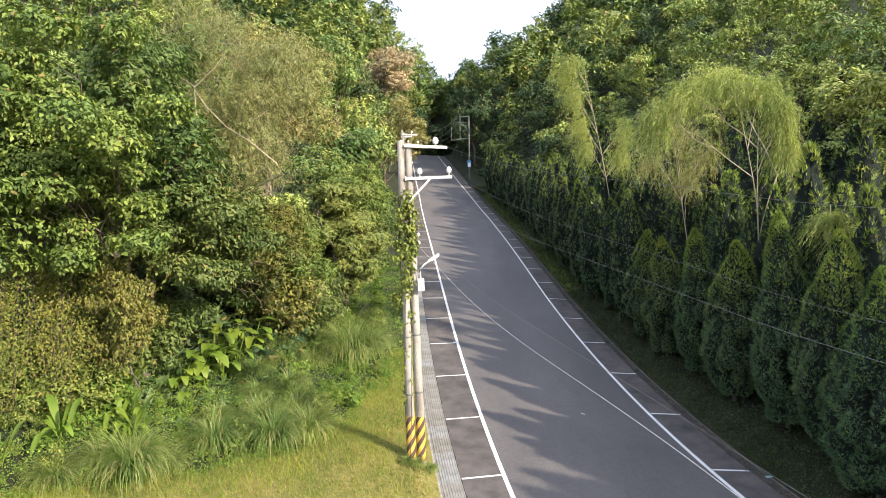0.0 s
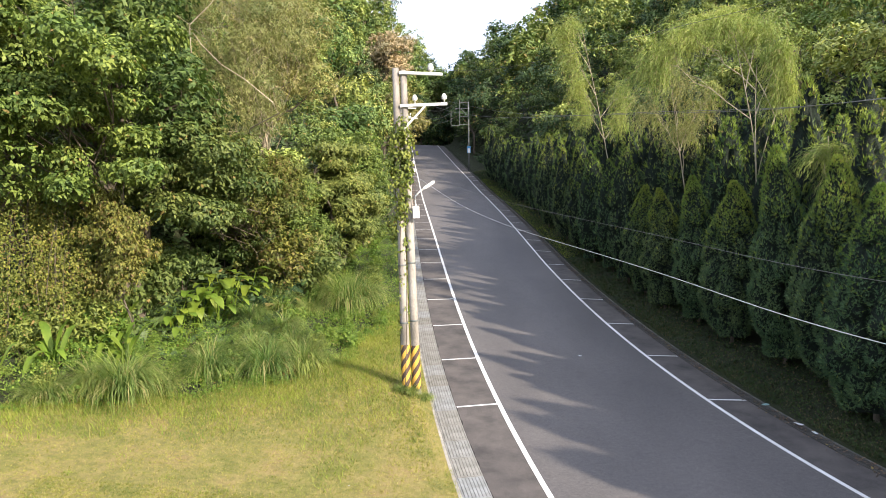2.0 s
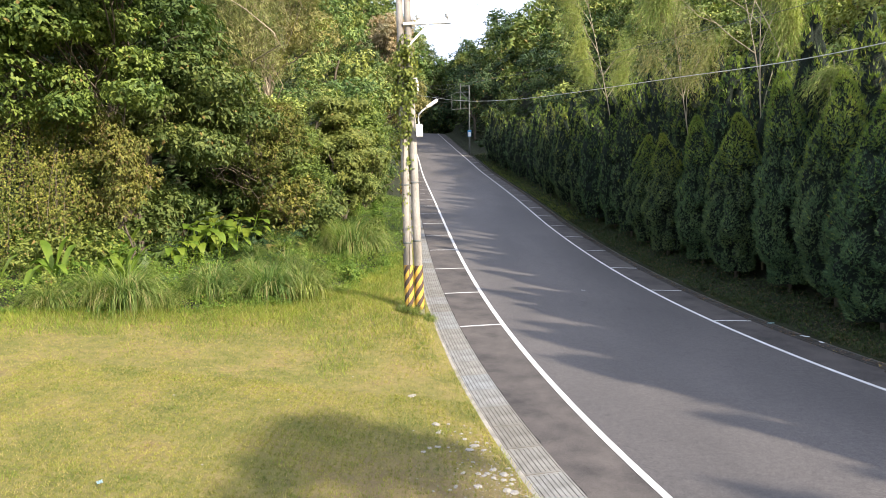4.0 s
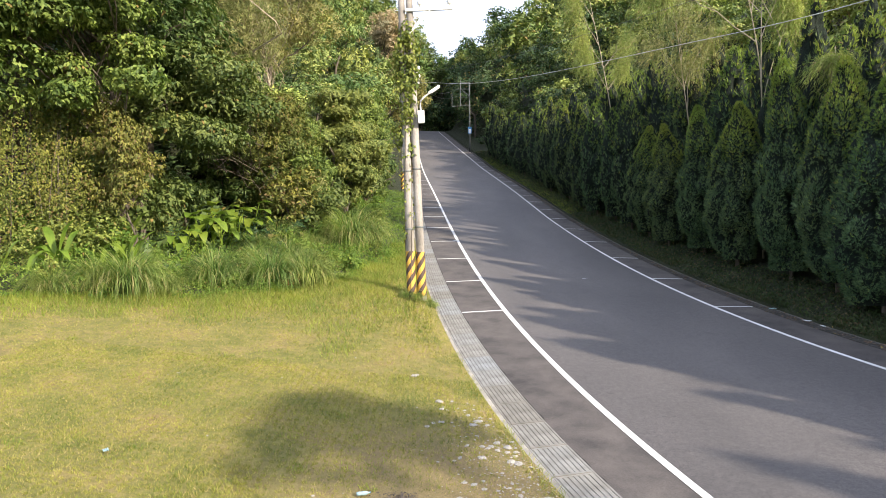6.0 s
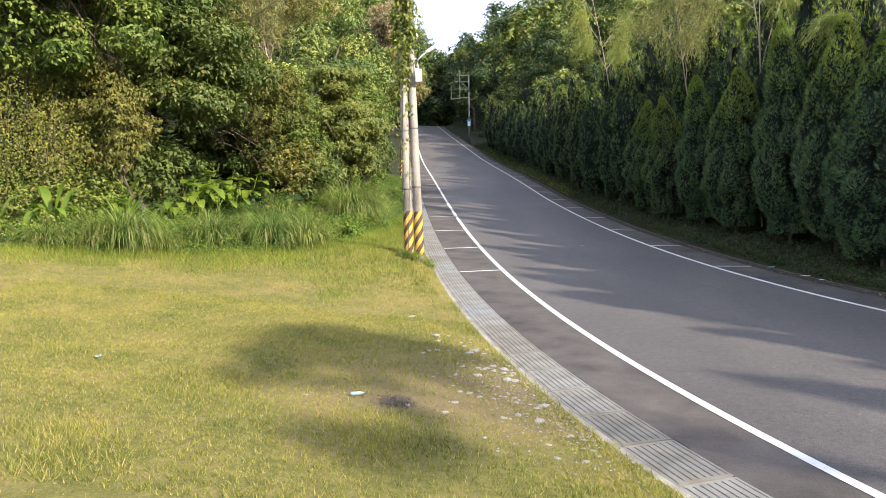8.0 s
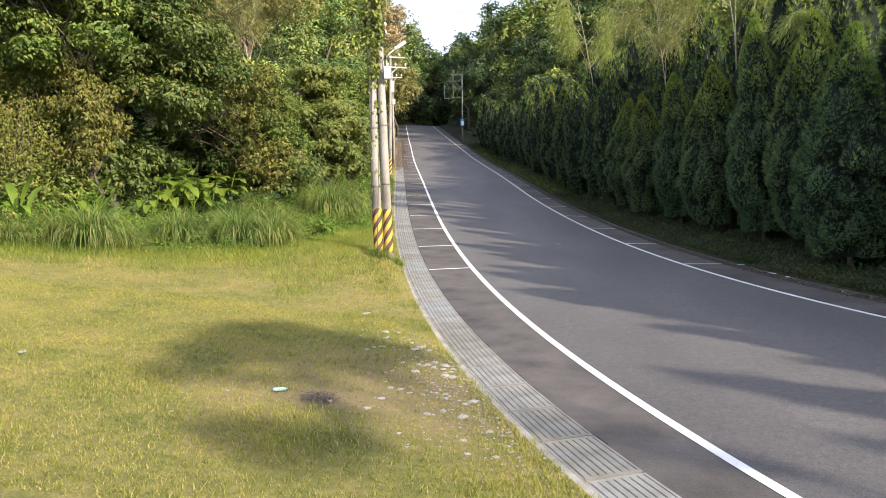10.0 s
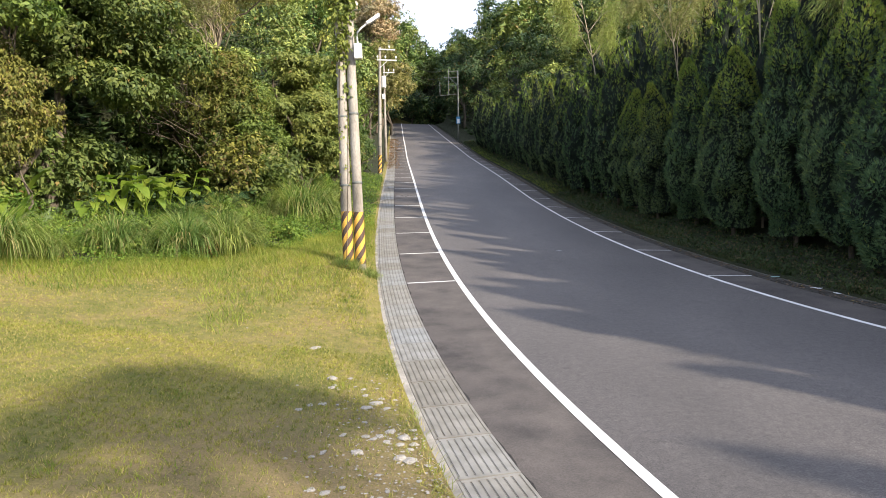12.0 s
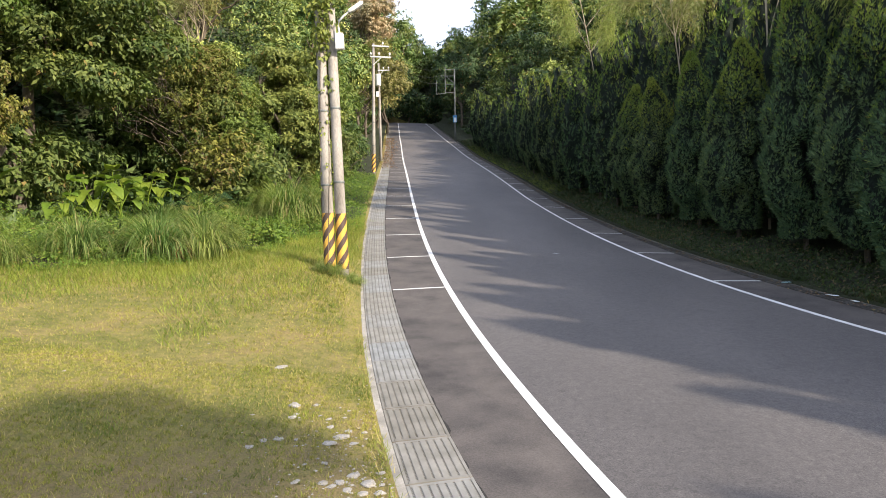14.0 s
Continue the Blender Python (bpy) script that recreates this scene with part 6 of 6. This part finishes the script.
def wire(points, r, mat, label):
    """A hanging line through its supports, sagging between them."""
    cu = bpy.data.curves.new("power_line", "CURVE")
    cu.dimensions, cu.bevel_depth, cu.bevel_resolution, cu.resolution_u = "3D", r, 2, 10
    sp = cu.splines.new("BEZIER")
    sp.bezier_points.add(len(points) - 1)
    for b, p in zip(sp.bezier_points, points):
        b.co, b.handle_left_type, b.handle_right_type = p, "AUTO", "AUTO"
    cu.materials.append(mat)
    ob = new("power_line", cu)
    dg = bpy.context.evaluated_depsgraph_get()
    me = bpy.data.meshes.new_from_object(ob.evaluated_get(dg))
    bpy.data.objects.remove(ob)
    return tagged(part("power_line", me, mat), label, "cable", "overhead lines")


wire([(-0.02, 19.68, 10.08), (1.5, 15.0, 9.0), (3.3, 9.43, 8.16), (4.25, 5.95, 7.72), (6.4, -2.0, 7.5), (8.8, -12.0, 8.4)], 0.0028, CABLE_DULL, "thin grey overhead power line from the upper cross-arm")
wire([(0.36, 19.66, 9.13), (1.85, 15.0, 7.95), (3.44, 9.9, 7.05), (4.42, 6.26, 6.57), (6.6, -2.0, 6.4), (9.0, -12.0, 7.4)], 0.0028, CABLE_DULL, "thin grey overhead power line from the lower cross-arm")
wire([(-0.56, 19.66, 9.13), (1.0, 14.0, 7.75), (2.81, 8.1, 6.8), (3.75, 5.3, 6.41), (6.0, -2.0, 6.2), (8.6, -12.0, 7.3)], 0.0028, CABLE_DULL, "thin grey overhead power line beside the others")
wire([(-0.70, 19.70, 6.85), (0.9, 14.0, 5.6), (2.82, 8.1, 4.75), (3.64, 5.13, 4.40), (5.6, -2.0, 4.3), (8.2, -12.0, 5.4)], 0.0042, CABLE_BARE, "pale thick overhead service cable")
wire([(-0.70, 19.70, 7.12), (0.9, 14.0, 6.05), (2.81, 8.06, 5.23), (3.64, 5.12, 4.91), (5.6, -2.0, 4.8), (8.2, -12.0, 5.9)], 0.0026, CABLE_DULL, "thin overhead service cable")
wire([(-0.56, 19.80, 9.13), (-1.3, 36.0, 10.4), (-2.2, 54.7, 14.3)], 0.0028, CABLE_DULL, "power line climbing between two poles")
wire([(0.36, 19.80, 9.13), (-0.4, 36.0, 10.6), (-1.65, 54.7, 14.3)], 0.0028, CABLE_DULL, "power line climbing between two poles")
for dx, z0, z1 in ((1.3, 14.35, 23.2), (0.4, 14.35, 22.0), (0.7, 15.2, 24.2)):
    wire([(-3.1 + dx, 54.9, z0), (0.3, 80.0, (z0 + z1) / 2 - 0.8), (3.3, 103.9, z1)], 0.012, CABLE, "power line crossing to the far pole")


# ---- litter and stones ----
def stone_mesh(seed):
    rng = random.Random(seed)
    bm = bmesh.new()
    bmesh.ops.create_icosphere(bm, subdivisions=2, radius=1.0)
    for v in bm.verts:
        v.co *= 0.8 + 0.35 * noise.noise(v.co * 1.3 + Vector((seed * 3.1, 0, 0)))
        v.co.z *= 0.34
        if v.co.z < -0.15:
            v.co.z = -0.15
    me = bpy.data.meshes.new("stone")
    bm.to_mesh(me)
    bm.free()
    me.materials.append(STONE)
    return me


STONES = [stone_mesh(i) for i in range(6)]


def stones():
    rng = rng_of(900)
    spots = [(1.05, 8.05, 0.10), (0.70, 9.2, 0.10), (-0.38, 11.58, 0.13), (0.55, 9.9, 0.09), (0.2, 10.6, 0.11), (-0.9, 13.0, 0.12), (0.9, 7.4, 0.1)]
    spots += [(0.3, 10.8, 0.12), (0.7, 9.75, 0.1), (0.44, 9.72, 0.07), (0.8, 9.15, 0.1), (0.27, 9.2, 0.09), (0.24, 10.1, 0.05)]
    for _ in range(150):
        y = rng.uniform(6.2, 11.8)
        d = abs(rng.normal()) * 0.75 + 0.1
        spots.append((float(line_x(y) - bay_w(y)) - DRAIN_W - KERB_W - d, y, 0.016 + 0.06 * rng.random() ** 2.5))
    for _ in range(30):
        y = rng.uniform(6.0, 17.0)
        spots.append((rng.uniform(-7, -0.5), y, 0.012 + 0.03 * rng.random() ** 2))
    for x, y, s in spots:
        ob = tagged(new("stone", STONES[rng.integers(6)]), "pale grey stone lying in thin grass", "stone", "stones on the lawn")
        ob.matrix_basis = at_ground(x, y, 0.05 * s, rng.random() * 6.3, (s, s * rng.uniform(0.6, 1.0), s * rng.uniform(0.6, 1.0)))


stones()
bottle = tagged(new("plastic_bottle"), "crushed pale plastic bottle lying on the lawn", "bottle")
bottle.matrix_basis = at_ground(-1.3, 7.55, 0.04, 0.2, (0.62, 0.62, 0.62))
b_body = part("body", lathe([(0.02, -0.13), (0.04, -0.125), (0.043, -0.06), (0.036, -0.03), (0.043, 0.0), (0.042, 0.06), (0.018, 0.11), (0.016, 0.13)], 12), BOTTLE, bottle)
b_body.rotation_euler = (0, radians(90), 0)
b_cap = part("cap", lathe([(0.018, 0.13), (0.018, 0.15)], 10), BLUE_SIGN, bottle, "blue cap")
b_cap.rotation_euler = (0, radians(90), 0)
scrap = tagged(part("paper_scrap", box_bm(0.22, 0.14, 0.012, 0.003), SIGN_WHITE), "white paper scrap lying on the parking strip", "litter")
scrap.matrix_basis = Matrix.LocRotScale((0.45, 32.0, float(road_h(-0.15, 32.0)) + 0.012), Euler((0.02, 0.02, 0.4)), (1, 1, 1))


ASH = rough_mat("ash", [(0.3, (0.05, 0.043, 0.038)), (0.7, (0.14, 0.115, 0.095))], 20.0, 0.95, fine=60)


def gravel():
    """Grit too small to count in the bare earth beside the drain."""
    rng = rng_of(910)
    n = 1300
    y = 8.3 + rng.normal(size=n) * 1.5
    d = np.abs(rng.normal(size=n)) * 0.6 + 0.04
    x = line_x(y) - bay_w(y) - DRAIN_W - KERB_W - d
    s = (0.005 + 0.014 * rng.random(n) ** 2.5)[:, None, None]
    c = np.stack([x, y, ground(x, y) + 0.012], 1)[:, None]
    octa = np.array([(1, 0, 0), (-1, 0, 0), (0, 1, 0), (0, -1, 0), (0, 0, 0.6), (0, 0, -0.6)])[None] * (0.7 + 0.6 * rng.random((n, 6, 1)))
    a = rng.random(n) * 6.28
    co, si = np.cos(a)[:, None], np.sin(a)[:, None]
    octa = np.stack([octa[..., 0] * co - octa[..., 1] * si, octa[..., 0] * si + octa[..., 1] * co, octa[..., 2]], -1)
    f = np.array([(0, 2, 4), (2, 1, 4), (1, 3, 4), (3, 0, 4)])
    v = (c + octa * s).reshape(-1, 3)
    q = (np.arange(n)[:, None, None] * 6 + f[None]).reshape(-1, 3)
    ob = part("gravel", mesh_from("gravel", v, q), STONE)
    tagged(ob, "fine pale gravel strewn in bare earth", "gravel", kind="stuff")
    n = 900
    p = rng.normal(size=(n, 2)) * (0.10, 0.12) + (-0.80, 7.5) + (rng.random((n, 1)) < 0.15) * rng.normal(size=(n, 2)) * (0.25, 0.1)
    P = np.stack([p[:, 0], p[:, 1], ground(p[:, 0], p[:, 1]) + 0.004 + 0.008 * rng.random(n)], 1)
    ob = part("ash_patch", mesh_from("ash_patch", *leaf_tris(P, unit(rng.normal(size=(n, 3)) * (1, 1, 0.3)), unit(rng.normal(size=(n, 3)) * 0.4 + (0, 0, 1.0)), rng.uniform(0.015, 0.035, n), 0.02)), ASH)
    tagged(ob, "patch of dark ash and burnt scraps in the lawn", "ash", kind="stuff")


gravel()
LITTER_TEAL = plain("litter_teal", (0.22, 0.36, 0.35), 0.4)
for name, label, x, y, sx, sy, sz, mat in (("plastic_scrap", "crumpled teal plastic scrap beside the drain", 9.67, 18.8, 0.2, 0.12, 0.05, LITTER_TEAL), ("paper_scrap", "small white paper scrap beside the drain", 9.88, 17.4, 0.24, 0.10, 0.03, SIGN_WHITE),
                                          ("paper_scrap", "small white paper scrap beside the drain", 9.98, 16.8, 0.2, 0.08, 0.03, SIGN_WHITE), ("paper_scrap", "tiny white paper scrap on the asphalt", 5.1, 23.7, 0.26, 0.05, 0.012, SIGN_WHITE), ("plastic_scrap", "small clear plastic scrap lying in the lawn", -4.73, 8.07, 0.11, 0.07, 0.04, BOTTLE)):
    bm = bmesh.new()
    bmesh.ops.create_grid(bm, x_segments=6, y_segments=5, size=0.5)
    for v in bm.verts:
        v.co.z = 0.5 + 0.5 * noise.noise(v.co * 4 + Vector((x, y, 0)))
        v.co.x += 0.12 * noise.noise(v.co * 3 + Vector((0, x, y)))
    solid = bmesh.ops.extrude_face_region(bm, geom=list(bm.faces))
    bmesh.ops.translate(bm, verts=[v for v in solid["geom"] if isinstance(v, bmesh.types.BMVert)], vec=(0, 0, 0.08))
    ob = tagged(part(name, bm, mat), label, "litter")
    u = x - float(line_x(y))
    z = float(ground(x, y)) + 0.02 if u < -3 else float(road_h(u, y)) + 0.002 + (0.035 if u > float(lane_w(y)) + 0.9 else 0.0)
    ob.matrix_basis = Matrix.LocRotScale((x, y, z), Euler((0, 0, 0.4 + y)), (sx, sy, sz))


# ---- gratings over the drains, laid panel by panel ----
def grating_mesh(w, length, along, across, bar, rod):
    """A steel grating: a rim, bars along it and rods across."""
    bm = bmesh.new()

    def add(sx, sy, x, y, z=0.0, h=0.03):
        bmesh.ops.create_cube(bm, size=1.0, matrix=Matrix.Translation((x, y, z)) @ Matrix.Diagonal((sx, sy, h, 1)))
    for e in (-1, 1):
        add(0.03, length, e * (w / 2 - 0.015), 0)
        add(w - 0.07, 0.042, 0, e * (length / 2 - 0.021), 0.004)
    for i in range(along):
        add(bar, length - 0.07, -w / 2 + w * (i + 1) / (along + 1), 0, 0.002)
    for i in range(across):
        add(w - 0.07, rod, 0, -length / 2 + length * (i + 1) / (across + 1), -0.003)
    me = bpy.data.meshes.new("grating")
    bm.to_mesh(me)
    bm.free()
    me.materials.append(GRATING)
    return me


def grating_steel():
    """Dull galvanised steel; panels differ a little in age and tint."""
    m, n, l, b = material("grating_steel", 0.6, 0.15, 0.4)
    a = noise_tex(n, l, 2.5, 4.0, 0.6)
    r = ramp(n, [(0.3, (0.15, 0.145, 0.13)), (0.7, (0.27, 0.265, 0.25))])
    l.new(a.outputs[0], r.inputs[0])
    info = n.new("ShaderNodeObjectInfo")
    ro = ramp(n, [(0.0, (0.78, 0.74, 0.66)), (0.5, (1.0, 0.98, 0.93)), (1.0, (1.0, 1.05, 1.1))])
    l.new(info.outputs["Random"], ro.inputs[0])
    l.new(blend(n, l, "MULTIPLY", 1.0, r.outputs[0], ro.outputs[0]), b.inputs["Base Color"])
    return m


GRATING = grating_steel()


def lay(me, parent, off, y, step):
    """One panel, tilted and turned to lie along the road."""
    p = []
    for yy in (y, y + step):
        u = off(yy)
        p.append(Vector((float(line_x(yy) + u), yy, float(road_h(u, yy)))))
    d = p[1] - p[0]
    ob = new("grating", me)
    ob.parent = parent
    ob.matrix_basis = Matrix.LocRotScale((p[0] + p[1]) / 2 + Vector((0, 0, 0.002)), Euler((math.atan2(d.z, math.hypot(d.x, d.y)), 0, -math.atan2(d.x, d.y))), (1, 1, 1))


G_LEFT = grating_mesh(DRAIN_W - 0.024, 0.985, 7, 30, 0.058, 0.014)
G_RIGHT = grating_mesh(RDRAIN_W - 0.06, 1.98, 4, 10, 0.02, 0.02)
G_RIGHT.materials[0] = rough_mat("grating_dark", [(0.3, (0.035, 0.033, 0.03)), (0.7, (0.10, 0.095, 0.085))], 2.5, 0.8, fine=40)
y = 2.0 - 18 * 0.985
while y < 104:
    lay(G_LEFT, drain, lambda t: -bay_w(t) - DRAIN_W / 2, y, 1.0 * 0.985)
    y += 0.985
y = 6.0
while y < 100:
    lay(G_RIGHT, drain_r, lambda t: lane_w(t) + BAY_R + RDRAIN_W / 2 - 0.02, y, 2.0)
    y += 1.99
